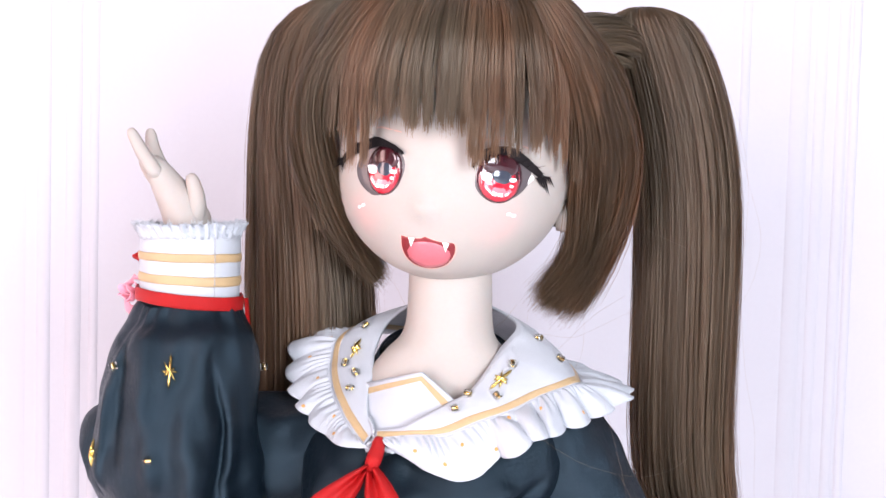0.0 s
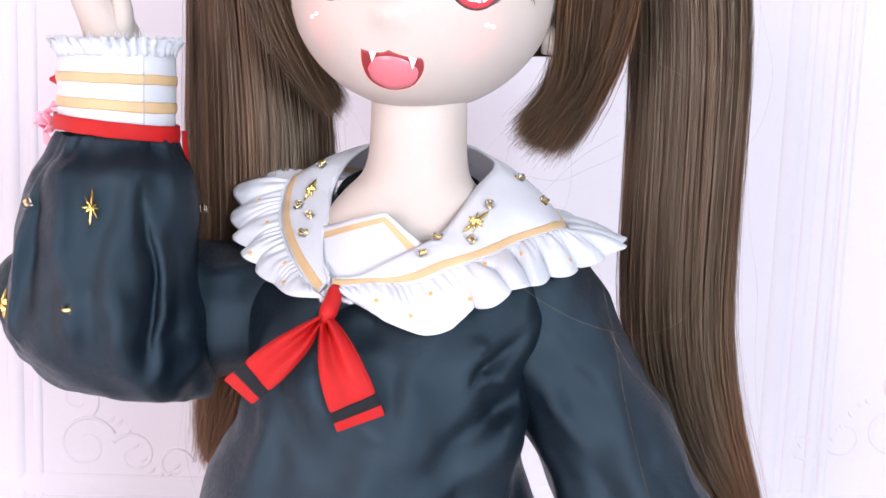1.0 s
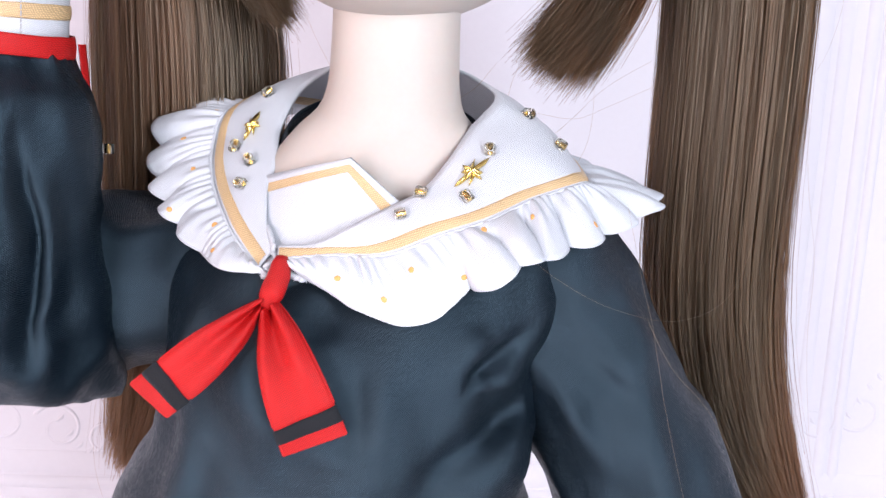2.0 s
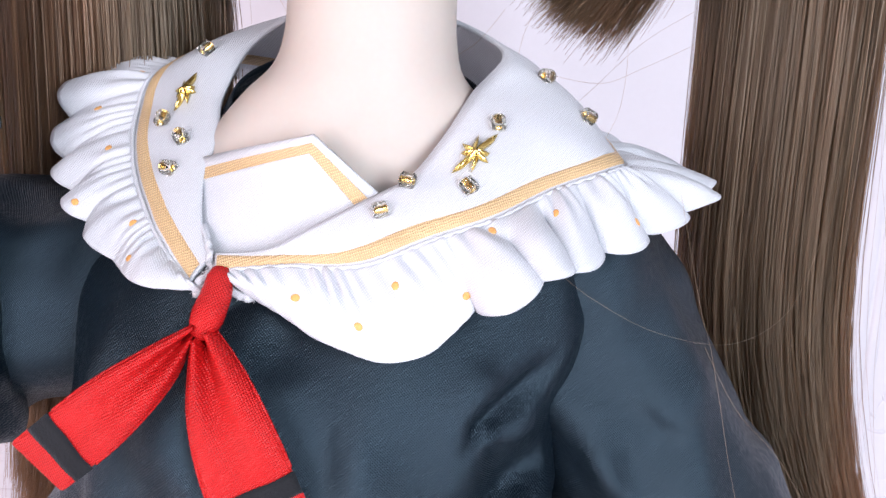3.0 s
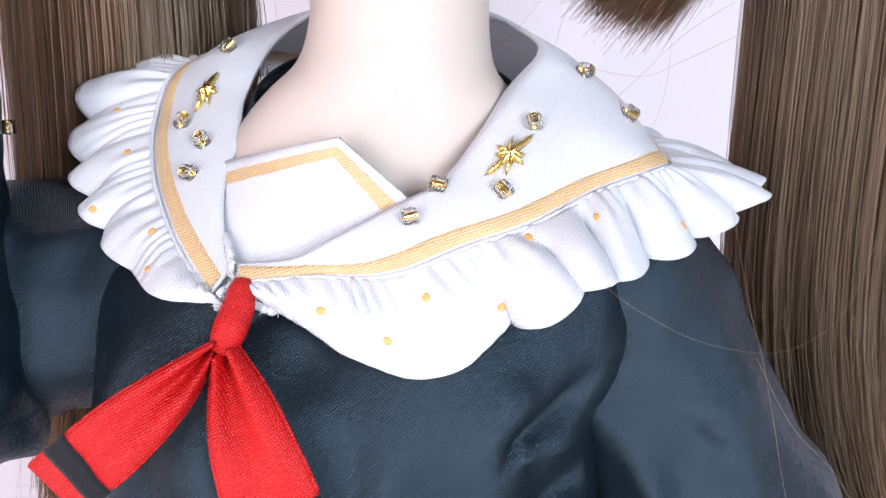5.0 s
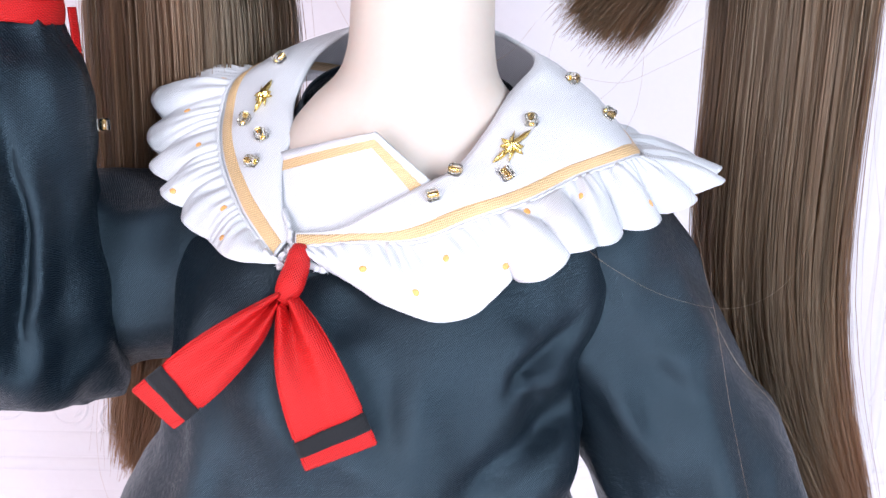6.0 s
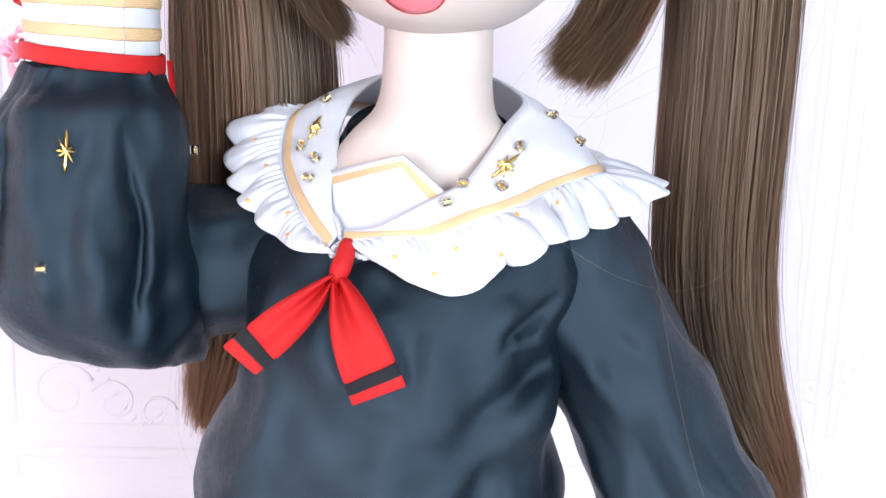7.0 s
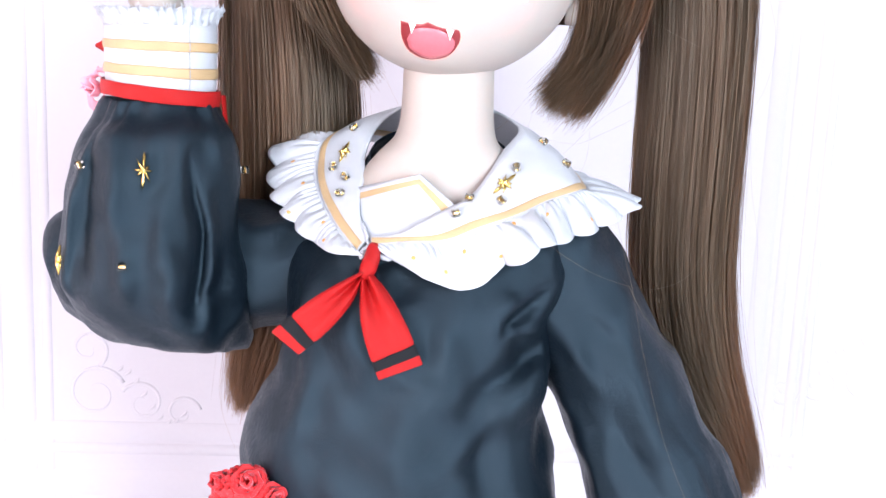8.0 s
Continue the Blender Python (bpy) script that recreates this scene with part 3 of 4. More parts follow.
ci, co, cr = spline(COLLAR_IN, NU), spline(COLLAR_OUT, NU), spline(RUFFLE, NU)
across = unit(co - ci)
along = unit(np.gradient(co, axis=0))
lift = unit(np.cross(along, across))
lift *= np.sign((lift * (co - (0, 4, 320))).sum(1))[:, None]
wid = np.linalg.norm(co - ci, axis=1)
edge = co + across * np.minimum(1.6, 0.7 + wid * 0.25)[:, None]
rows = []
for v in np.linspace(0, 1, 12):
    rows.append(ci * (1 - v) + edge * v + lift * (0.09 * wid * math.sin(math.pi * v))[:, None])
rows = np.array(rows)
col_rows = rows
collar_geo = grid(lumps(rows.reshape(-1, 3), 6, 0.22, 6).reshape(rows.shape))
collar_tree = tree_of(collar_geo)
collar = part("collar", collar_geo, WHITE, blouse, "white satin sailor collar with gold trim", thick=0.7)


def on_collar(p, off):
    hit, n, *_ = collar_tree.find_nearest(Vector(p))
    if n.dot(Vector((0, -0.8, 0.6))) < 0:
        n = -n
    return np.array(hit + n * off), np.array(n)


# gold trim following the collar's edge
def trim_rows(half, off):
    out = []
    for w in np.linspace(-half, half, 6):
        out.append([on_collar(co[i] + across[i] * min(w, wid[i]) + lift[i] * 1.0, off * (1.0 if abs(w) < half * 0.9 else 0.55))[0] for i in range(1, NU - 1, 1)])
    return out


part("gold_trim", grid(trim_rows(1.15, 0.55)), GOLD, collar, "gold satin ribbon trim")
# ruffle with gathers that widen into waves
ulen = np.concatenate([[0], np.cumsum(np.linalg.norm(np.diff(cr, axis=0), axis=1))])
NR = 900
us = np.linspace(0, NU - 1, NR)


def at(arr):
    return np.stack([np.interp(us, np.arange(NU), arr[:, k]) for k in range(arr.shape[1])], -1)


e_, r_, l_ = at(edge), at(cr), unit(at(lift))
frac = us / (NU - 1)
# folds of the ruffle: wide at the front, narrow towards the shoulders and the nape
NOTCHES = [0.0, 0.10, 0.152, 0.19, 0.226, 0.262, 0.298] + [0.298 + 0.0325 * k for k in range(1, 9)] + [0.588, 0.62, 0.655, 0.69, 0.727, 0.768, 0.822, 1.0]
phase = np.interp(frac, NOTCHES, np.arange(len(NOTCHES))) * np.pi
deep = np.interp(frac, (0, 0.1, 0.16, 0.3, 0.5, 0.6, 0.74, 0.81, 0.84, 0.93, 1), (0.15, 0.35, 0.5, 0.6, 1.2, 1.4, 1.7, 1.6, 0.8, 0.35, 0.15))
arc = np.interp(us, np.arange(NU), ulen)
swell = -np.cos(2 * phase)
sway = np.sin(2 * phase)
run = unit(np.gradient(r_, axis=0))
gathers = np.sin(arc * 2 * np.pi / 2.3 + 2.2 * np.sin(arc * 0.43)) * (0.35 + 0.65 * np.sin(arc * 0.31 + 1) ** 2)
rows = []
for v in np.linspace(0, 1, 16):
    base = e_ * (1 - v) + r_ * v
    out = deep * v**0.9 * 1.35 * swell + 0.34 * math.exp(-((v - 0.22) / 0.24) ** 2) * gathers + 0.10 * v * gathers
    reach = v**1.5 * deep * 1.5 * swell
    rows.append(base + l_ * (out + 0.9 * math.sin(math.pi * v) + 0.4)[:, None] + unit(r_ - e_) * reach[:, None] - run * (v**1.3 * deep * 1.35 * sway)[:, None])
rows = np.array(rows)
rows = lumps(rows.reshape(-1, 3), 5, 0.3, 2.2).reshape(rows.shape)
ruffle_geo = grid(rows)
ruffle_tree = tree_of(ruffle_geo)
part("ruffle", ruffle_geo, WHITE, collar, "gathered white satin ruffle with ochre dots", thick=0.35)

seam_path = edge[3:-3] + lift[3:-3] * 0.5
part("seam", tube(spline(seam_path[::3], 300), 0.28 + 0.06 * np.sin(np.arange(300) * 2.1), 6, cap=False), WHITE, collar, "gathered white seam")

# frayed edge where the collar's ends meet above the knot
def fray(path, r, count, seed, label):
    rng = random.Random(seed)
    p = spline(path, 40)
    geos = [(lumps(g[0], 0.9, 0.35, seed), g[1]) for g in [tube(p, r, 10)]]
    for _ in range(count):
        q = p[rng.randrange(40)]
        d = np.array((rng.uniform(-1, 1), rng.uniform(-1, -0.1), rng.uniform(-0.7, 0.7)))
        geos.append(tube([q, q + d * r * 1.1, q + d * r * 1.5 + (rng.uniform(-0.3, 0.3), -0.1, rng.uniform(-0.3, 0.3))], [0.06, 0.05, 0.03], 4, cap=False))
    part("frayed_edge", join(*geos), WHITE, collar, label)


fray([(-19.2, -13.9, 323.4), (-18.3, -16.8, 321.6), (-17.6, -19.3, 319.9), (-17.3, -20.3, 318.8), (-17.9, -20.9, 317.6)], 0.42, 110, 3, "frayed white collar edge")
fray([(-17.9, -20.2, 318.9), (-18.9, -20.4, 317.8), (-19.0, -20.9, 316.8)], 0.5, 60, 4, "frayed white collar end")
fray([(-15.2, -20.8, 317.6), (-14.2, -21.4, 317.0), (-12.8, -22.0, 316.8)], 0.5, 60, 5, "frayed white ruffle end")

# white inset across the chest with its own gold trim
A, B_, C, D = np.array((-20.8, -5.6, 330.2)), np.array((-6.4, -16.2, 335.2)), np.array((4.4, -17.0, 326.4)), np.array((-20.5, -17.4, 316.8))


def inset_at(s, t, off=0.0):
    p = (A * (1 - s) + B_ * s) * (1 - t) + (D * (1 - s) + C * s) * t
    return p + np.array((0, -1, 0.35)) * (0.9 * math.sin(math.pi * s) * math.sin(math.pi * (0.15 + 0.7 * t)) + off)


inset_geo = grid([[inset_at(s, t) for s in np.linspace(0, 1, 24)] for t in np.linspace(0, 1, 16)])
inset_tree = tree_of(inset_geo)
inset = part("inset", inset_geo, WHITE, blouse, "white satin inset across the neckline", thick=0.6)
part("gold_trim", grid([[inset_at(s, t, 0.45) for s in np.linspace(0.02, 0.93, 24)] for t in np.linspace(0.09, 0.19, 5)]), GOLD, inset, "gold ribbon trim")
part("gold_trim", grid([[inset_at(s, t, 0.47) for s in np.linspace(0.85, 0.93, 5)] for t in np.linspace(0.1, 0.98, 20)]), GOLD, inset, "gold ribbon trim")


TORSO = [(337, -2, 5, 17.5, 9.5), (334, -1.5, 5, 22, 11), (330, -1, 4.5, 26.5, 12.5), (322, -1, 1.5, 33, 18.5), (311, -2.5, -2.5, 33.5, 24), (299, -4.8, -4, 31.8, 26.5), (287, -5.6, -4, 32.8, 27),
         (272, -9.2, -3, 35.7, 27.5), (256, -7.6, -2.5, 38.9, 29), (240, -7, -2, 42, 31), (222, -7, -1, 45, 33), (212, -7, -1, 46, 34)]
tr = spline([(z, cx, cy, hx, hy) for z, cx, cy, hx, hy in TORSO], 90)
NA = 140
rows = []
for z, cx, cy, hx, hy in tr:
    r = ring(cx, cy, z, hx, hy, NA, 2.25)
    a = np.linspace(0, 2 * np.pi, NA, endpoint=False)
    low = np.clip((268 - z) / 60, 0, 1)
    mid = np.exp(-(((z - 300) / 18) ** 2))
    wave = low * 1.8 * np.sin(a * 9 + 0.6 * np.sin(a * 2)) + mid * 0.5 * np.sin(a * 13 + z * 0.05)
    n = unit(r - (cx, cy, z))
    rows.append(r + n * wave[:, None])
rows = np.array(rows)
# drawn folds running from the armpit across the chest
def fold(pts, a, b, width, depth):
    p = pts.reshape(-1, 3)
    a, b = np.array(a, float), np.array(b, float)
    s = np.clip(((p - a) @ (b - a)) / ((b - a) @ (b - a)), 0, 1)
    d = np.linalg.norm(p - (a + s[:, None] * (b - a)), axis=1)
    k = 2.1 * depth * np.exp(-((d / width) ** 2)) * (0.25 + 0.75 * np.sin(np.pi * np.clip(s * 0.9 + 0.1, 0, 1)))
    p[:, 1] -= k
    return pts


for a, b, w, d in (((24, -22, 313), (11, -29, 306), 1.8, 2.4), ((24, -20, 308), (12, -30, 301), 1.6, -2.4), ((25, -20, 301), (11, -30, 303), 1.5, 2.6), ((26, -18, 297), (8, -30, 288), 2.6, -2.4),
                   ((24, -20, 292), (0, -31, 270), 4, 1.2), ((-28, -22, 306), (-16, -30, 282), 4, -1.0), ((-10, -32, 282), (-6, -31, 258), 5, 1.2), ((8, -30, 282), (16, -28, 256), 5, -1.5),
                   ((-30, -22, 290), (-36, -20, 264), 4, 1.3)):
    fold(rows, a, b, w, d)
rows = lumps(lumps(rows.reshape(-1, 3), 17, 2.4, 3.0), 7, 0.6, 1.0).reshape(rows.shape)
# the bodice lies under the collar and its ruffle
flat = rows.reshape(-1, 3)
# and behind the tails of the bow
under = (flat[:, 0] > -41) & (flat[:, 0] < -1) & (flat[:, 2] > 289) & (flat[:, 2] < 314) & (flat[:, 1] < 0)
limit = np.interp(flat[:, 2], (289, 292, 296, 302, 308, 314), (-34, -31.4, -30.2, -28.4, -26.4, -23.6))
flat[under, 1] = np.maximum(flat[under, 1], limit[under])
for i, p in enumerate(flat):
    if p[2] > 308 and p[1] < 14:
        for t_, gap in ((collar_tree, 1.7), (inset_tree, 1.4), (ruffle_tree, 2.2)):
            hit, n, _, d = t_.find_nearest(Vector(p))
            if d < 9:
                out = Vector(p) - Vector((-1, 8, p[2] - 6))
                n = n if n.dot(out) > 0 else -n
                over = (Vector(p) - hit).dot(n)
                if over > -gap:
                    p = p - np.array(n) * (over + gap)
        flat[i] = p
rows = flat.reshape(rows.shape)
upper = rows[:, 0, 2] > 303
for _ in range(4):
    soft = (np.roll(rows, 1, 1) + np.roll(rows, -1, 1) + np.concatenate([rows[:1], rows[:-1]]) + np.concatenate([rows[1:], rows[-1:]])) / 4
    rows[upper] = 0.4 * rows[upper] + 0.6 * soft[upper]
torso = grid(rows, True)
torso_tree = tree_of(torso)
part("body", torso, BLACK, blouse, "loose black satin bodice", thick=0.5)


def sleeve_tube(path, radii, n_len, n_round, pleats, seed, gather_end=0.0):
    p = spline(path, n_len)
    r = np.interp(np.linspace(0, 1, n_len), np.linspace(0, 1, len(radii)), radii)
    t = unit(np.gradient(p, axis=0))
    side = unit(np.cross(t, (0, 1, 0)))
    up = np.cross(side, t)
    a = np.linspace(0, 2 * np.pi, n_round, endpoint=False)
    out = []
    for i in range(n_len):
        s = i / (n_len - 1)
        k = 1 + pleats * (0.5 * np.sin(5 * a + 3 * s) + 0.35 * np.sin(9 * a - 2 * s + seed)) + gather_end * s**4 * 0.5 * np.sin(22 * a)
        out.append(p[i] + r[i] * k[:, None] * (np.cos(a)[:, None] * side[i] + np.sin(a)[:, None] * up[i]))
    out = np.array(out)
    return lumps(lumps(out.reshape(-1, 3), 15, 2.4, seed), 7, 0.6, seed).reshape(out.shape)


# lowered sleeve
low_rows = sleeve_tube([(24, 1, 322), (31.5, -1, 309), (39.8, -2, 293), (48.6, -3, 275), (58.6, -4, 253), (69, -6, 228), (76, -8, 208)], [11, 14.3, 15.0, 15.9, 17.4, 19.4, 9], 70, 64, 0.03, 2.0, 0.2)
for a, b, w, d in (((30, -16, 314), (38, -17, 304), 1.8, 1.8), ((27, -17, 308), (42, -18, 296), 1.8, -1.9), ((28, -17, 300), (38, -18, 284), 2.0, 1.6), ((46, -18, 296), (52, -20, 270), 3, 1.1), ((40, -19, 280), (54, -21, 258), 3, -1.2)):
    fold(low_rows, a, b, w, d)
part("sleeve", grid(low_rows, True), BLACK, blouse, "black satin sleeve hanging beside the bodice", thick=0.4)

# raised sleeve: the upper puff from the shoulder and the forearm puff gathered into the cuff
up_rows = sleeve_tube([(-22, 4, 318), (-36, 9, 309.5), (-50, 12, 307), (-64, 11, 306.5), (-76, 8, 309), (-83, 7, 310), (-88.6, 6.5, 310.5), (-92.6, 6, 311), (-95, 6, 311)], [12, 14.5, 17, 18.0, 17.8, 17, 14.6, 10.5, 3], 70, 64, 0.035, 5.0)
for a, b, w, d in (((-38, -13, 320), (-48, -12, 312), 2.2, 1.2), ((-36, -15, 314), (-48, -13, 306), 2.0, -1.0), ((-37, -14, 307), (-48, -11, 301), 2.4, 1.2), ((-90, -6, 318), (-94, -4, 300), 2.5, -0.9)):
    fold(up_rows, a, b, w, d)
part("sleeve", grid(up_rows, True), BLACK, blouse, "black satin upper part of the raised sleeve", thick=0.4)
FORE = [(349.0, -67.0, 0, 12.2, 11.8), (345, -67.3, -0.5, 14.6, 14.0), (340, -67.6, -1.5, 17.4, 17), (330, -68, -2.5, 19.2, 19), (318, -68.5, -3, 20, 20.5), (308, -68, -2.5, 20.2, 21), (298, -66, -1, 19.4, 19), (291.8, -63, 1, 16.5, 15), (288.6, -57.5, 3, 10, 8)]
fr = spline([(z, cx, cy, hx, hy) for z, cx, cy, hx, hy in FORE], 80)
rows = []
for z, cx, cy, hx, hy in fr:
    r = ring(cx, cy, z, hx, hy, 128, 2.1)
    a = np.linspace(0, 2 * np.pi, 128, endpoint=False)
    near = np.clip((z - 330) / 20, 0, 1) ** 1.5
    wave = near * 0.4 * np.sin(17 * a + 2 * np.sin(3 * a)) + 0.5 * np.sin(7 * a + z * 0.03) + (1 - near) * 0.5 * np.sin(4 * a + 1)
    rows.append(r + unit(r - (cx, cy, z)) * wave[:, None])
rows = np.array(rows)
for a, b, w, d in (((-52, -16, 345), (-51, -17, 292), 2.0, 3.0), ((-56.5, -18, 340), (-55, -20, 296), 1.5, -1.8), ((-75, -18, 346), (-72, -24, 318), 2.6, 1.6), ((-70, -24, 318), (-72, -24, 302), 2.6, 1.4),
                   ((-80, -16, 344), (-80, -20, 310), 2.5, -1.4), ((-62, -20, 346), (-66, -24, 322), 3, -1.2), ((-84, -14, 340), (-86, -14, 300), 2.5, 1.6), ((-62, -24, 320), (-60, -22, 300), 3, 1.3)):
    fold(rows, a, b, w, d)
rows = lumps(lumps(rows.reshape(-1, 3), 15, 1.4, 8.0), 7, 0.8, 8.0).reshape(rows.shape)
fore = capped(rows)
fore_tree = tree_of(fore)
part("sleeve", fore, BLACK, blouse, "puffed black satin forearm gathered into the cuff")

# neckline standing inside the collar
rows = []
for v in np.linspace(0, 1, 6):
    r = ring(-0.8, 2.5, 0, 19.5 - 2.4 * v, 14.5 - 0.8 * v, 64)
    r[:, 2] = 333.0 + 4.5 * v + (5.0 + 1.5 * v) * (r[:, 1] - 2.5) / 14
    rows.append(r)
part("neckline", grid(rows, True), BLACK, blouse, "black satin neckline inside the collar", thick=0.4)

# cuff of the raised sleeve
CUFF_C = (-67.2, 0.0)


def cuff_ring(z_left, z_right, r, n=96, wave=0.0, waves=0, seed=0.0):
    a = np.linspace(0, 2 * np.pi, n, endpoint=False)
    rr = r + wave * np.sin(waves * a + seed + 0.8 * np.sin(5 * a))
    z = (z_left + z_right) / 2 + (z_right - z_left) / 2 * np.cos(a)
    return np.stack([CUFF_C[0] + rr * np.cos(a), CUFF_C[1] + rr * 0.96 * np.sin(a), z], -1)


def cuff_band(name, mat, bottom, top, r, label, parent, bulge=0.15):
    rows = [cuff_ring(bottom[0] * (1 - s) + top[0] * s, bottom[1] * (1 - s) + top[1] * s, r + bulge * math.sin(math.pi * s)) for s in np.linspace(0, 1, 8)]
    rows = np.array(rows)
    return part(name, grid(lumps(rows.reshape(-1, 3), 5, 0.18, 2).reshape(rows.shape), True), mat, parent, label, thick=0.3)


cuff = cuff_band("cuff", WHITE, (351.5, 349.5), (366.5, 367.3), 12.5, "white cuff with gold stripes", blouse)
cuff_band("red_band", RED, (350.2, 347.6), (353.4, 351.2), 13.45, "red satin band", cuff)
cuff_band("gold_stripe", GOLD, (355.0, 353.9), (357.2, 356.3), 12.8, "gold satin stripe", cuff)
cuff_band("gold_stripe", GOLD, (360.4, 360.0), (362.4, 362.2), 12.8, "gold satin stripe", cuff)
rows = [cuff_ring(366.0 + h, 366.8 + h, 12.4 + 0.9 * s, 300, 0.75 * s, 38, 3 * s) for s, h in ((0.15, -0.6), (0.4, 0.6), (0.8, 1.7), (1.1, 2.6), (1.3, 3.2))]
rows = np.array(rows)
rows = lumps(rows.reshape(-1, 3), 2.5, 0.45, 4).reshape(rows.shape)
lace = part("lace", grid(rows, True), WHITE, cuff, "gathered white lace edging", thick=0.2)
rng = random.Random(9)
threads = []
for k in range(520):
    q = rows[rng.choice((2, 3, 4)), rng.randrange(300)] + np.array((rng.uniform(-0.3, 0.3), rng.uniform(-0.4, 0.4), -0.3))
    d = np.array((rng.uniform(-0.5, 0.5), rng.uniform(-0.5, 0.3), rng.uniform(0.6, 1.3)))
    threads.append(tube([q, q + d * 0.6 + (rng.uniform(-0.2, 0.2), 0, 0), q + d * 1.2], [0.09, 0.08, 0.05], 4, cap=False))
part("fringe_thread", join(*threads), WHITE, lace, "frayed white threads")
part("red_tab", grid([[(-54.0 + 0.10 * k + w * 0.3, 5.0 + w, 350 - 1.1 * k) for w in np.linspace(0, 2.0, 5)] for k in range(11)]), RED, cuff, "short red ribbon tab", thick=0.3)
seam = [(-58.8, -9.9, 351.5 + 0.5 * i) for i in range(31)]
for i in range(0, 30, 2):
    q = np.array(seam[i])
    part("stitch", tube([q, q + (0.05, 0, 0.55)], 0.14, 5), STITCH, cuff)

# ochre dots on the ruffle
def facing(n, spin=0.0):
    z = Vector(n).normalized()
    x = Vector((1, 0, 0.0)).cross(z).cross(z)
    x = (x if x.length > 1e-3 else Vector((0, 0, 1))).normalized()
    return Matrix((x, z.cross(x), z)).transposed().to_4x4() @ Matrix.Rotation(spin, 4, "Z")


def dot_geo():
    a = np.linspace(0, 2 * np.pi, 10, endpoint=False)
    return capped([np.stack([r * np.cos(a) * 0.8, r * np.sin(a), 0 * a + h], -1) for r, h in ((0.6, -0.1), (0.54, 0.06), (0.25, 0.08))])


dot_mesh = mesh_of("dot", *dot_geo(), DOT)
DOTS = [(-34, 2, 330), (-36, -3, 323), (-28, -9, 320), (-26, -15, 318), (-37, 10, 334), (-32, 14, 338), (-7, -23, 317), (4, -24, 319), (0, -26, 315),
        (11, -24, 318), (15, -20, 324), (21, -20, 323), (23, -18, 327), (32, -14, 325), (35, -5, 329), (40, -2, 327)]
for k, p in enumerate(DOTS):
    hit, n, *_ = ruffle_tree.find_nearest(Vector(p))
    n = n if n.dot(Vector((0, -0.8, 0.5))) > 0 else -n
    ob = new("dot", dot_mesh)
    ob.parent = collar
    m = Matrix.Translation((hit + n * 0.22) * MM) @ facing(n, k * 1.3)
    ob.matrix_local = m


def star_geo(long, wide):
    """A gilt star: a long ridged bar and six short petals, drawn as one faceted outline over a raised middle."""
    reach = {0: long / 2, 1: wide * 0.38, 2: wide * 0.46, 3: wide * 0.38}
    n = 8
    ang = np.arange(4 * n) * 2 * np.pi / (4 * n) + np.pi / 2
    outer, mid = [], []
    for k, a in enumerate(ang):
        r = reach[(k // 4) % 4]
        spread = (1.0, 0.72, 0.30, 0.72)[k % 4]
        turn = a if k % 4 in (0, 2) else a + (0.03 if k % 4 == 1 else -0.03)
        rad = max(r * spread, wide * 0.17) if k % 4 != 2 else wide * 0.17
        if (k // 4) % 4 == 0 and k % 4 == 1 or (k // 4) % 4 == 3 and k % 4 == 3:
            rad, turn = long * 0.36, (a - 0.066 if k % 4 == 1 else a + 0.066)
        outer.append((rad * math.cos(turn), rad * math.sin(turn), 0.12))
        lift = 0.62 if k % 4 == 0 else 0.34 if k % 4 == 2 else 0.48
        mid.append((rad * 0.62 * math.cos(turn), rad * 0.62 * math.sin(turn), lift))
    outer, mid = np.array(outer), np.array(mid)
    return capped([outer * (0.9, 0.9, 0) - (0, 0, 0.15), outer, mid, mid * (0.35, 0.35, 0) + (0, 0, 0.95)])


def bead_geo(r, hole, h):
    prof = [(hole, -h * 0.92), (r * 0.85, -h), (r * 0.96, -h * 0.94), (r, -h * 0.82), (r, h * 0.82), (r * 0.96, h * 0.94), (r * 0.85, h), (hole, h * 0.92), (hole, 0)]
    a = np.linspace(0, 2 * np.pi, 20, endpoint=False)
    rows = [np.stack([q * np.cos(a), q * np.sin(a), 0 * a + z], -1) for q, z in prof + prof[:1]]
    return grid(rows, True)


def lining_geo(r, h):
    a = np.linspace(0, 2 * np.pi, 12, endpoint=False)
    return grid([np.stack([q * np.cos(a), q * np.sin(a), 0 * a + z], -1) for q, z in ((r, -h), (r, h), (r * 0.7, h), (r * 0.7, -h), (r, -h))], True)


star_mesh, big_star = mesh_of("star", *star_geo(7.2, 3.8), METAL), mesh_of("star", *star_geo(8.6, 4.6), METAL)
bead_mesh = mesh_of("bead", *bead_geo(0.98, 0.45, 0.85), BEAD)
lining_mesh = mesh_of("lining", *lining_geo(0.44, 0.78), BEAD_LINING)


def sewn(name, mesh, parent, p, n, spin, off, label):
    ob = new(name, mesh)
    ob.parent = parent
    ob.matrix_local = Matrix.Translation(Vector(np.array(p) + np.array(n) * off) * MM) @ facing(n, spin)
    tagged(ob, label)
    return ob


def lying(n, spin):
    return facing(n, spin) @ Matrix.Rotation(radians(90), 4, "X")


def sewn_bead(parent, p, n, spin, off=0.9):
    ob = new("bead", bead_mesh)
    ob.parent = parent
    ob.matrix_local = Matrix.Translation(Vector(np.array(p) + np.array(n) * off) * MM) @ lying(n, spin)
    inside = new("lining", lining_mesh)
    inside.parent = ob
    return tagged(ob, "gold-lined glass seed bead")


for p, spin, long in (((-24, 5, 337), 0.35, 0), ((13, -14, 333), 0.75, 1)):
    q, n = on_collar(p, 0.0)
    sewn("star", big_star if long else star_mesh, collar, q, n, -spin, 0.6, "gilt eight-rayed star")
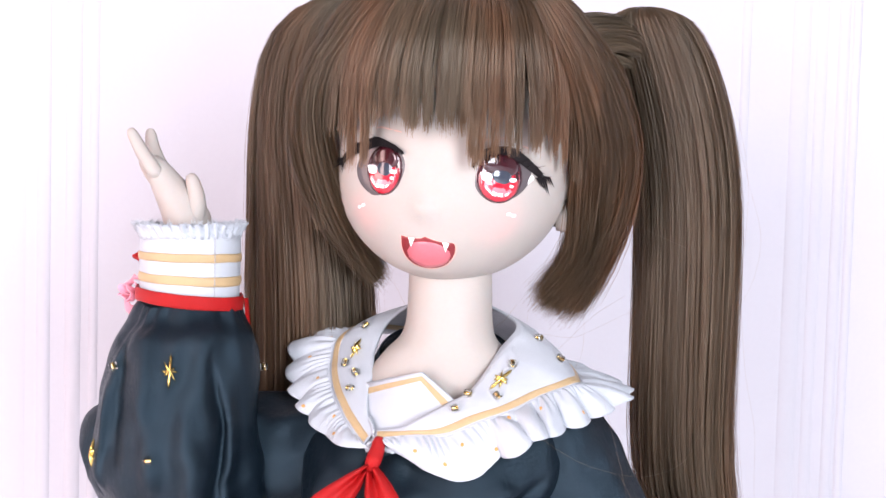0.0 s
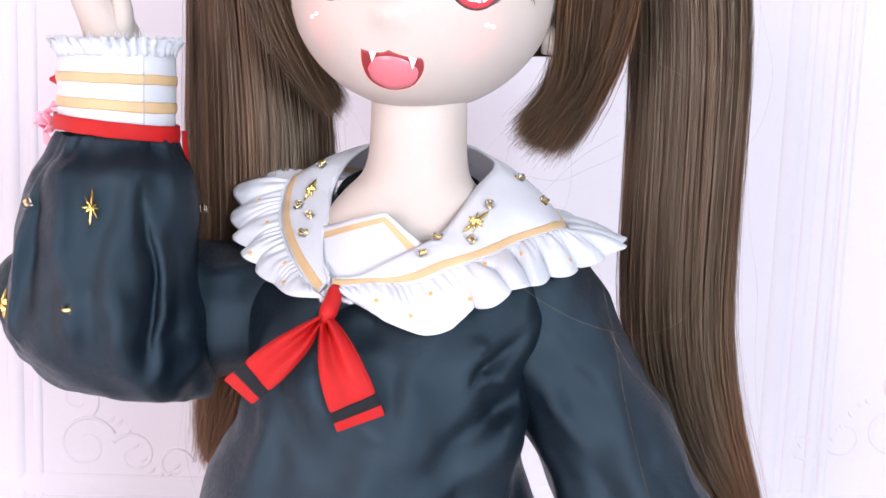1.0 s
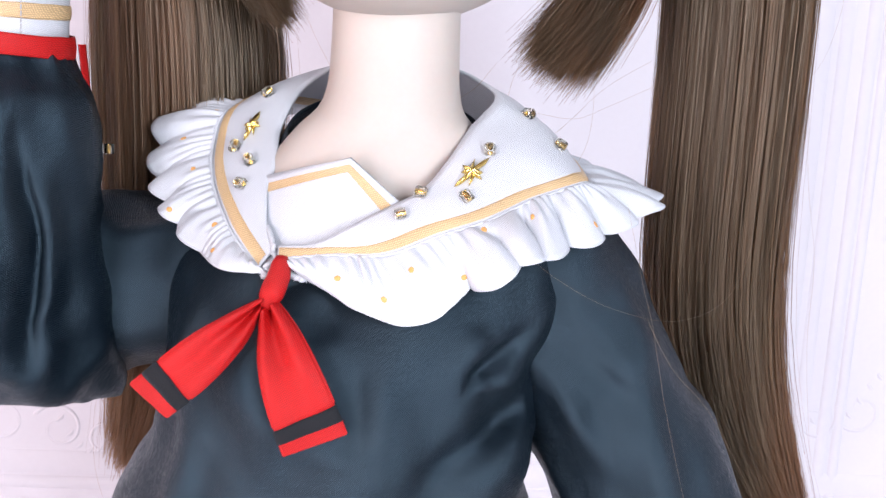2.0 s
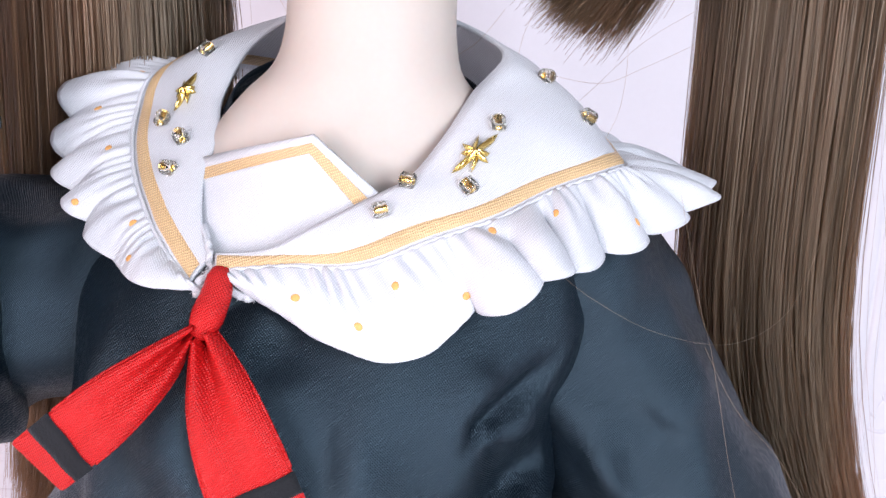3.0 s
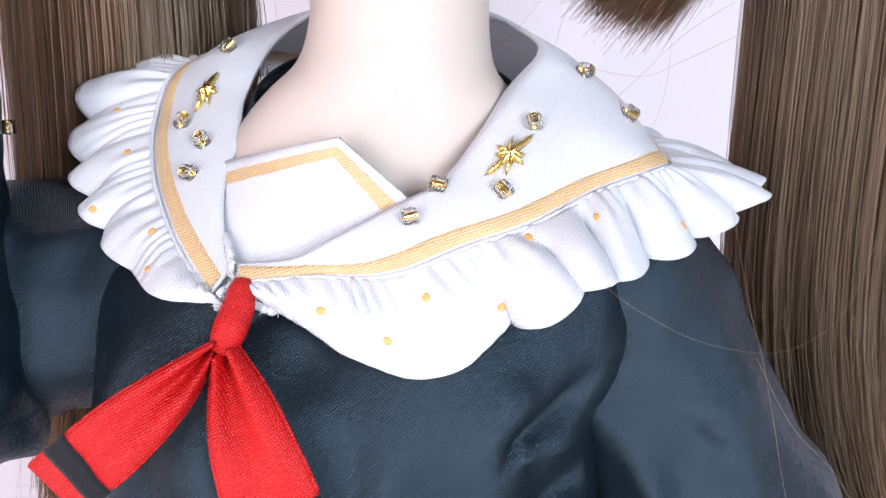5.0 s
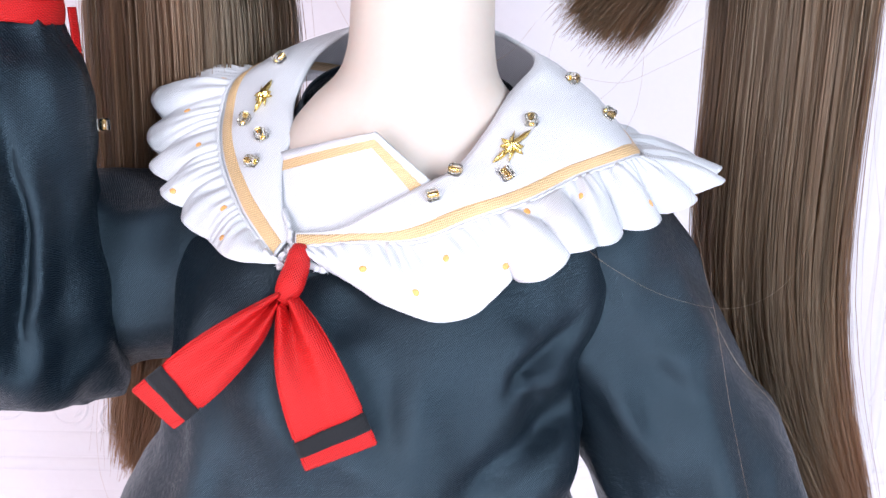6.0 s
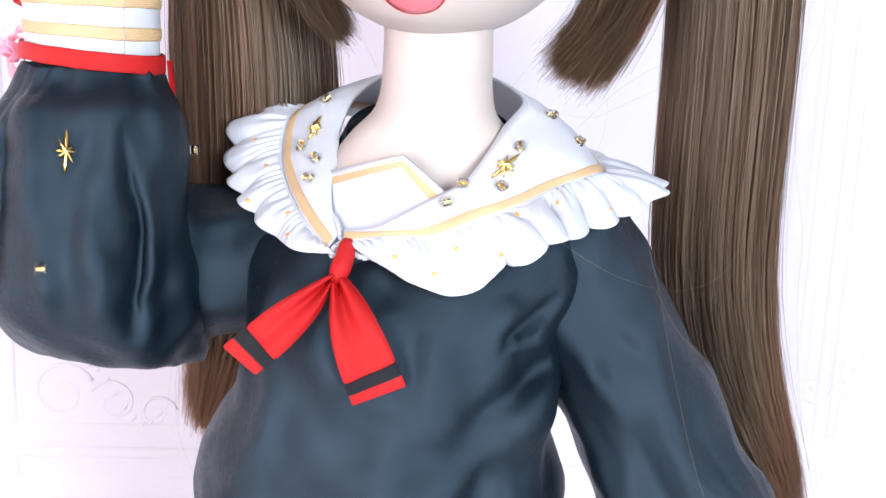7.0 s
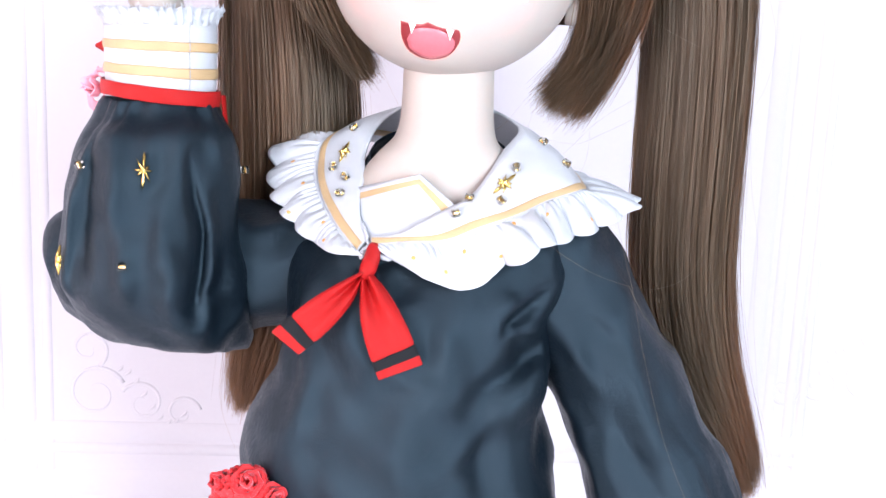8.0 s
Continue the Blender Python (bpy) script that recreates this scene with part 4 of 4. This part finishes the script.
for k, p in enumerate([(16, -12, 338), (12, -17, 329), (5, -17, 330), (2, -19, 326), (-22, 11, 342), (-26, 2, 333), (-23, -2, 331), (-24, -6, 328), (28, -4, 337), (23, -1, 342)]):
    q, n = on_collar(p, 0.0)
    sewn_bead(collar, q, n, 0.6 * k)


def on_sleeve(p):
    hit, n, *_ = fore_tree.find_nearest(Vector(p))
    c = Vector((-68, -2, hit.z))
    return np.array(hit), np.array(n if n.dot(hit - c) > 0 else -n)


q, n = on_sleeve((-66.5, -22, 334.7))
sewn("star", big_star, blouse, q, n, 0.0, 0.5, "gilt eight-rayed star")
q, n = on_sleeve((-87, -16, 313.0))
sewn("star", star_mesh, blouse, q, n, 0.0, 0.5, "gilt eight-rayed star")
for k, p in enumerate([(-82.5, -16, 334.8), (-70.6, -25, 313.9), (-49.5, -2, 333.0)]):
    q, n = on_sleeve(p)
    sewn_bead(blouse, q, n, 0.5 + 1.1 * k)
sewn_bead(blouse, (-94.2, 4, 315.5), (-1, 0, 0.1), 0.4)

# ---- red ribbon bow on the collar ----
bow = thing("ribbon_bow", "red satin ribbon bow with black stripes on the blouse front", "bow")
knot = lumps(tube(spline([(-16.4, -21.4, 318.9), (-16.6, -22.8, 317.0), (-17.2, -24.2, 315.4), (-17.8, -24.6, 313.9)], 20), np.interp(np.linspace(0, 1, 20), (0, 0.3, 0.75, 1), (1.45, 1.75, 1.9, 1.7)), 20)[0], 2.5, 0.12, 1)
part("knot", (knot, tube(np.zeros((20, 3)) + np.arange(20)[:, None], 1, 20)[1]), RED, bow, "tight red satin knot")


def tail(upper, lower, crease):
    a, b = spline(upper, 48), spline(lower, 48)
    rows = []
    for v in np.linspace(0, 1, 18):
        s = np.linspace(0, 1, 48)
        wave = crease * (np.sin(np.pi * v * 3 + 0.5) * (1 - s) ** 1.3 * 1.9 + 0.5 * np.sin(np.pi * v) * np.sin(np.pi * s))
        p = a * (1 - v) + b * v
        p[:, 1] -= wave + 0.3
        rows.append(p)
    return np.array(rows)


TAILS = (
    ([(-18.6, -24.6, 314.4), (-24, -28.0, 312.0), (-30, -29.4, 308.2), (-37.9, -28.4, 301.0)], [(-18.9, -24.8, 312.6), (-20.8, -28.6, 308.2), (-25.6, -31.2, 302.6), (-31.9, -31.6, 297.1)], 0.9),
    ([(-18.8, -24.8, 312.8), (-18.6, -29.4, 306.0), (-17.0, -32.2, 299.6), (-14.1, -34.0, 292.5)], [(-16.8, -24.8, 314.0), (-12.8, -28.6, 310.2), (-8.8, -31.6, 304.0), (-5.0, -32.4, 295.7)], 1.0),
)
for upper, lower, crease in TAILS:
    rows = tail(upper, lower, crease)
    t_ob = part("tail", grid(rows), RED, bow, "red satin ribbon tail", thick=0.3)
    i0, i1 = 38, 43
    sheet = rows[:, i0:i1].copy()
    sheet[0] += (sheet[0] - sheet[1]) * 0.45
    sheet[-1] += (sheet[-1] - sheet[-2]) * 0.45
    sheet[..., 1] -= 0.42
    part("stripe", grid(sheet), VELVET, t_ob, "black velvet stripe", thick=0.15)
    picots = []
    for line in (rows[0], rows[-1]):
        fine = spline(line, 70)
        picots += [tube([fine[k], fine[k] + (fine[k + 1] - fine[k]) * 0.6], 0.24, 5) for k in range(3, 68) if not 55 <= k <= 61]
    part("picot_edge", join(*picots), RED, t_ob, "woven picot edge")

# ---- red rose at the waist and the flower behind the cuff ----
def rosette(centre, r, turns, height, facing_dir, seed, waves=9.0):
    """A gathered strip wound in a spiral, its free edge ruffled."""
    rng = random.Random(seed)
    c, f = np.array(centre, float), unit(facing_dir)
    sx = unit(np.cross(f, (0, 0, 1)))
    sy = np.cross(sx, f)
    n = int(90 * turns)
    s = np.linspace(0, 1, n)
    a = 2 * np.pi * turns * s + rng.uniform(0, 6)
    wob = np.array([noise.noise(Vector((seed * 3.1, t * turns * 2.2, 0.5))) for t in s])
    rows = []
    for v in np.linspace(0, 1, 9):
        rad = r * (0.12 + 0.88 * s**0.8) * (0.72 + 0.28 * v) + 0.055 * r * v * np.sin(waves * a + 5 * wob) * (0.3 + s) + 0.4 * r * wob * v
        h = height * (v * (1.05 - 0.55 * s) + 0.35 * (1 - s) - 0.5 * s * v * v) + 0.09 * r * v * np.sin(waves * 0.61 * a + 2 + 4 * wob)
        rows.append(c + sx * (rad * np.cos(a))[:, None] + sy * (rad * np.sin(a))[:, None] + f * h[:, None])
    return grid(np.array(rows))


rose = thing("fabric_rose", "gathered red fabric rose with gold bead at the waist", "fabric flower")
ball = []
for th in np.linspace(0.05, 3.09, 60):
    a = np.linspace(0, 2 * np.pi, 110, endpoint=False)
    ball.append(np.stack([np.sin(th) * np.cos(a), np.sin(th) * np.sin(a), np.cos(th) + 0 * a], -1))
ball = np.array(ball)
# a crumpled core: creases run between rounded gathers
crease = np.array([[1 - 1.7 * abs(noise.noise(Vector(d * 4.5))) - 0.7 * abs(noise.noise(Vector(d * 9 + 3))) for d in row] for row in ball])
core = np.array((-43.6, -22.0, 258.6)) + ball * np.array((8.6, 7.0, 8.4)) * (0.78 + 0.30 * crease)[..., None]
part("gathered_core", capped(core), ROSE, rose, "tightly crumpled red cotton")
for c, r, sd in (((-43.2, -25.0, 264.4), 4.6, 1), ((-37.6, -25.5, 260.8), 4.4, 2), ((-49.2, -21.5, 262.6), 4.6, 3), ((-44.0, -28.0, 258.2), 5.0, 4), ((-38.2, -25.5, 254.4), 4.8, 5), ((-50.0, -22.0, 255.4), 4.6, 7), ((-44.0, -25.0, 251.2), 4.8, 8)):
    out = np.array(c) - (-43.6, -20.0, 258.6)
    part("gathered_strip", rosette(c, r, 2.6, 3.2, unit(out) + np.array((0, -0.7, 0.2)), sd, 6.0), ROSE, rose, thick=0.5)
sewn_bead(rose, (-50.6, -29.0, 260.6), (-0.3, -1, 0.2), 0.4)
pink = thing("lace_flower", "pink lace flower behind the white cuff", "fabric flower")
part("gathered_strip", rosette((-82.0, 2.5, 350.8), 5.4, 2.6, 3.0, (-0.7, -0.7, 0.1), 6, 7.0), PINK, pink, thick=0.25)
tip = thing("ribbon_end", "pointed red ribbon end at the cuff", "ribbon")
part("point", tube([(-80.0, 1.5, 360.6), (-82.0, 1.2, 360.6)], [1.9, 0.6], 4), RED, tip, smooth=False)

# ---- the wig ----
wig = thing("wig", "long dark brown wig with fringe and two high ponytails", "wig")
CENTRE = np.array((3.0, 4.0, 390.0))
SHELL = np.array((43.0, 40.0, 46.0))


def shell(d, k=1.0):
    """A point of the hair's outer shell in a direction."""
    return CENTRE + unit(d) * 0 + SHELL * k * unit(d)


# the mass under the strands: open in front of the face
rows = []
for th in np.linspace(0.03, 2.05, 40):
    a = np.linspace(0, 2 * np.pi, 72, endpoint=False)
    lowest = np.where(np.sin(a) < -0.45, 0.85, np.where(np.sin(a) < 0.05, 1.45, 2.05))
    t2 = th / 2.05 * lowest
    rows.append(CENTRE + SHELL * 0.93 * np.stack([np.sin(t2) * np.cos(a), np.sin(t2) * np.sin(a), np.cos(t2)], -1))
rows = np.array(rows)
part("cap", grid(lumps(rows.reshape(-1, 3), 6, 0.6, 4).reshape(rows.shape), True), UNDER, wig, "dark brown hair combed over the head")


def strands(guides, count, seed, width=0.32, depth=1.2, spread=0.5, steps=12, ragged=0.06, fly=0.0, centre=None, clump=14, thin=0.8, gather=0.0, uneven=0.22):
    """Single hairs between neighbouring guide lines, as narrow ribbons."""
    rng = np.random.RandomState(seed)
    g = np.array([spline(q, steps) for q in guides])
    s = rng.uniform(0, len(g) - 1, count)
    i = np.minimum(s.astype(int), len(g) - 2)
    f = (s - i)[:, None, None]
    p = g[i] * (1 - f) + g[i + 1] * f
    # each ends a little short or long of its guide, and wanders
    k = np.linspace(0, 1, steps)
    even = np.floor(s * clump / (len(g) - 1) * 1.5).astype(int)
    short = 1 - ragged * ((1 - uneven) * rng.rand(count) ** thin + uneven * rng.rand(even.max() + 2)[even])
    kk = k[None] * short[:, None] * (steps - 1)
    lo = np.minimum(kk.astype(int), steps - 2)
    fr = (kk - lo)[..., None]
    idx = np.arange(count)[:, None]
    p = p[idx, lo] * (1 - fr) + p[idx, lo + 1] * fr
    mid = g.mean((0, 1)) if centre is None else np.array(centre, float)
    out = unit(p - mid)
    p = p + out * (rng.uniform(-depth, depth * 0.25, count)[:, None, None])
    grow = (k**1.3)[None, :, None]
    # hairs gather in clumps, some proud and some sunk
    tuft = np.floor(s * clump / (len(g) - 1) * 3 + rng.uniform(-0.3, 0.3, count)).astype(int)
    rise = rng.uniform(-1, 0.6, tuft.max() + 3)[tuft + 1]
    sway = rng.normal(0, 0.8, (tuft.max() + 3, 3))[tuft + 1]
    p = p + out * (rise[:, None] * np.sin(np.pi * np.clip(k * 0.8 + 0.1, 0, 1))[None] * 0.65)[..., None] + sway[:, None] * grow
    if gather:
        # the hairs of a clump draw together towards its tip
        total, many = np.zeros((tuft.max() + 3, steps, 3)), np.zeros(tuft.max() + 3)
        np.add.at(total, tuft + 1, p)
        np.add.at(many, tuft + 1, 1)
        p = p + (total / np.maximum(many, 1)[:, None, None])[tuft + 1] * gather * grow - p * gather * grow
    p = p + rng.normal(0, spread, (count, 1, 3)) * grow
    wob = rng.uniform(0, 6.28, (count, 1, 3)) + k[None, :, None] * rng.uniform(1.5, 5, (count, 1, 3))
    p = p + np.sin(wob) * (0.25 + fly * grow)
    t = unit(np.gradient(p, axis=1))
    side = unit(np.cross(t, out + rng.normal(0, 0.35, (count, 1, 3))))
    w = width * rng.uniform(0.6, 1.3, (count, 1, 1)) * np.interp(k, (0, 0.08, 0.75, 1), (0.5, 1, 0.95, 0.4))[None, :, None]
    ridge = p + np.cross(side, t) * w * 0.35
    v = np.stack([p - side * w / 2, ridge, p + side * w / 2], 2).reshape(-1, 3)
    n = steps * 3
    base = (np.arange(count) * n)[:, None, None] + (np.arange(steps - 1) * 3)[None, :, None]
    quads = np.concatenate([base + np.array([[0, 1, 4, 3]])[None], base + np.array([[1, 2, 5, 4]])[None]], 1).reshape(-1, 4)
    return v, quads


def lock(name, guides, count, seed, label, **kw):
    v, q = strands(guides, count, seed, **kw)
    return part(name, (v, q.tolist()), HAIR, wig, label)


def around(path, hx, hy, n, lag=0.0):
    """Guide lines round a tail of hair: path with half widths, as a ring of n lines."""
    p = np.array(path, float)
    out = []
    for k in range(n + 1):
        a = 2 * np.pi * k / n
        out.append([p[i] + (hx[i] * math.cos(a), hy[i] * math.sin(a), 0) for i in range(len(p))])
    return out


def pony(path, hx, hy, count, seed, label):
    g = around(path, hx, hy, 16)
    rows = np.swapaxes(np.array([spline(q, 40) for q in g[:-1]]), 0, 1)
    c = spline(path, 40)[:, None]
    inner = c + (rows - c) * 0.78
    body = part("ponytail", capped(lumps(inner[:-3].reshape(-1, 3), 5, 0.5, seed).reshape(inner[:-3].shape)), UNDER, wig, label)
    axis = spline(path, 20)
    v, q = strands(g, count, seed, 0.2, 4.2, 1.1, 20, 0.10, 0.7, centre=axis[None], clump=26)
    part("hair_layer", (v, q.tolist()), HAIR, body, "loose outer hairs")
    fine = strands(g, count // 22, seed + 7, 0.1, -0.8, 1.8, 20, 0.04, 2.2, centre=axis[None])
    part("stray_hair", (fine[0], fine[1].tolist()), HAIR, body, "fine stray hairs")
    return body


R_PATH = [(52, 26, 431.5), (53, 27, 430), (55, 29, 426), (59.5, 30, 415), (63.8, 30, 400), (66.9, 30, 380), (67.6, 30, 355), (67.5, 30, 325), (68.8, 30, 300), (75, 29, 277), (85, 28, 257), (91, 27, 242)]
R_HX = [2.5, 8, 12.5, 13.8, 14, 13.9, 13.6, 13.2, 12.6, 10.5, 6.0, 2.2]
R_HY = [2.5, 7, 10, 11, 11, 11, 11, 10.5, 9.5, 8, 5, 2]
pony(R_PATH, R_HX, R_HY, 6200, 11, "long straight brown ponytail hanging past the lowered arm")
L_PATH = [(-26, 27, 431), (-34, 29, 431.5), (-42, 30, 420), (-44, 30, 398), (-42, 30, 376), (-39.5, 30, 352), (-39, 30, 325), (-41, 30, 300), (-46, 29, 282), (-51, 28, 264)]
L_HX = [1.5, 6.5, 10.5, 12.5, 14.5, 17, 16.3, 12.2, 6.5, 1.6]
L_HY = [1.5, 6.5, 10, 11, 11, 11, 10.5, 9.5, 7, 2]
pony(L_PATH, L_HX, L_HY, 6200, 12, "long straight brown ponytail hanging behind the raised arm")

# combed hair on the shell, from the crown to the sides
guides = []
for az in np.radians(np.linspace(-215, 35, 34)):
    guides.append([CENTRE + SHELL * 1.0 * np.array((math.sin(t) * math.cos(az), math.sin(t) * math.sin(az), math.cos(t))) for t in np.linspace(0.12, 0.78 if math.sin(az) < -0.55 else 1.35, 6)])
lock("combed_hair", guides, 9000, 21, "combed brown hair over the crown", width=0.27, depth=1.0, spread=0.3, ragged=0.3, centre=CENTRE)

# root of the ponytail, drawn tight from the crown
guides = []
for k in range(13):
    c, s = math.cos(2 * np.pi * k / 12), math.sin(2 * np.pi * k / 12)
    guides.append([(24, 14 + 12 * c, 414 + 12 * s), (36, 20 + 9 * c, 419.5 + 9 * s), (44, 24 + 6.5 * c, 422 + 6.5 * s), (52, 28 + 8 * c, 420 + 8 * s), (58, 30 + 9 * c, 412 + 8 * s)])
lock("hair_root", guides, 2600, 61, "brown hair drawn tight into the ponytail", width=0.26, depth=2.5, spread=0.3, ragged=0.1, centre=(42, 24, 419), clump=10)

# fringe over the forehead
TIPS = [(-33, -13, 384), (-30, -18, 386.5), (-25, -25, 386), (-20, -29.5, 389.5), (-14.5, -33, 392), (-9, -35, 388), (-4, -36, 386.5), (1, -36, 388.5), (5, -35.5, 386), (10, -34, 389.5), (15, -31.5, 390.5), (20, -28, 388), (25, -22, 385), (30, -15, 381)]
def fringe_guides(rise):
    out = []
    for x, y, z in TIPS:
        z += rise
        out.append([(2 + x * 0.30, -4, 436.5), (2 + x * 0.55, -20, 430.5), (1 + x * 0.82, y * 0.86 - 5, 420), (x * 0.97, y - 3.0, 408), (x, y - 0.8, (z + 408) / 2 - 1), (x, y, z)])
    return out


lock("fringe", fringe_guides(3.0), 4600, 31, "straight brown fringe over the forehead", width=0.18, depth=1.4, spread=0.35, ragged=0.34, fly=0.15, centre=(0, 5, 400), clump=10, thin=0.7, gather=0.6, uneven=0.4)
lock("fringe", fringe_guides(-8.5), 2300, 32, "long feathered ends of the fringe", width=0.17, depth=1.2, spread=0.4, ragged=0.34, fly=0.3, centre=(0, 5, 400), clump=9, thin=0.8, gather=0.72, uneven=0.45)

# side locks framing the cheeks
LOCK_L = [[(-24, -16, 428), (-36, -14, 412), (-41, -9, 398), (-40.5, -5, 386), (-36, 0, 375), (-27, 4, 363), (-14.5, 6, 350.5)],
          [(-22, -20, 427), (-34, -18, 411), (-38, -14, 398), (-37, -8, 386), (-33, -2, 374), (-25, 3, 363), (-15.5, 6, 351.5)],
          [(-20, -22, 426), (-32, -20, 410), (-35, -17, 398), (-33.5, -12, 386), (-30, -5, 374), (-24, 2, 363), (-17.5, 5, 353)],
          [(-18, -24, 425), (-29, -22, 410), (-32, -19, 398), (-31, -14, 388), (-29, -8, 377), (-24.5, 0, 366), (-19.5, 4, 355)]]
lock("side_lock", LOCK_L, 5000, 41, "brown side lock curving in under the cheek", width=0.17, depth=2.5, spread=1.1, ragged=0.17, fly=0.4, centre=(0, 5, 388), clump=18, gather=0.5)
LOCK_R = [[(22, -16, 430), (35, -13, 418), (44, -6, 404), (48, 0, 392), (47.5, 3, 380), (45, 5, 370), (39.5, 6, 357), (30, 6, 343)],
          [(20, -20, 429), (32, -18, 416), (40, -12, 402), (44, -6, 391), (43.5, -2, 380), (40.5, 2, 368), (34, 4, 356), (25, 5, 344)],
          [(18, -24, 428), (29, -22, 414), (35, -17, 401), (38, -12, 390), (38, -6, 379), (37.5, 0, 368), (32, 3, 357), (20, 4, 345)],
          [(16, -27, 427), (24, -26, 412), (28.5, -21, 400), (30.5, -16, 390), (31.0, -9, 380), (32.0, -2, 371), (30.0, 2, 359), (17, 3, 346.5)]]
lock("side_lock", LOCK_R, 8000, 42, "brown side lock hanging beside the cheek", width=0.17, depth=2.5, spread=1.2, ragged=0.16, fly=0.4, centre=(5, 8, 385), clump=20, gather=0.5)
# hair at the sides and nape behind the locks
for sx, seed, x in ((-1, 51, -36), (1, 52, 44)):
    g = [[(x * 0.6, y - 2, 426), (x * 0.95, y, 412), (x * 1.0, y, 395), (x * 0.98, y, 380), (x * 0.9, y + 1, 368)] for y in (-4, 4, 12)]
    lock("side_hair", g, 1900, seed, "brown hair behind the side lock", width=0.4, depth=1.5, spread=0.6, ragged=0.2, centre=(0, 5, 395))

# single stray hairs that cross the sleeve, the collar and the light wall
STRAYS = [
    [(34.2, -4, 380.3), (43.6, 0, 374), (54, 8, 369.6), (63.3, 12, 365.9)],
    [(21.1, -25.5, 322.8), (26.4, -26, 319), (36.4, -20, 313.4), (51.3, -5, 307.9), (64.6, 10, 308.7), (70.3, 15, 318.3)],
    [(38, -17, 330), (41.8, -17, 316.3), (43, -19, 311.6), (44.1, -22, 304.7), (46, -23.5, 296), (52, -24.5, 276), (60, -24.5, 258)],
    [(42.3, -19, 311.6), (46.8, -20.5, 303.9), (54.5, -20, 295.5), (66, -18, 276), (76, -14, 256)],
    [(72, 30, 416), (79.4, 30, 405.4), (84.2, 30, 383), (83.4, 30, 355), (85.3, 30, 331), (88.8, 30, 313), (89.7, 30, 292), (94, 29, 262)],
    [(80, 30, 398), (85.2, 30, 381), (88.4, 30, 368), (86.2, 30, 355), (81, 30, 347)],
    [(17.3, 0, 350.7), (14.1, 0, 346.5), (10.8, -1, 344.2)],
    [(48.7, 20, 352), (38.9, 12, 347), (31.5, 10, 340), (27, 9, 336)],
    [(25.2, 10, 342), (33.4, 12, 341), (39.9, 14, 343.4), (50, 20, 347.5)],
    [(-46, 26, 300), (-55, 22, 284), (-56, 20, 268), (-52, 18, 256)],
    [(-18, 5, 362), (-13, 4, 352), (-10, 4, 347)],
    [(30, 2, 360), (35, 6, 350), (36, 10, 338), (33, 12, 330)],
    [(26, 4, 358), (21, 6, 348), (20, 8, 338)],
]
for p in STRAYS:
    part("stray_hair", tube(spline(p, 40), 0.024, 5, cap=False), STRAY, wig, "single loose brown hair")
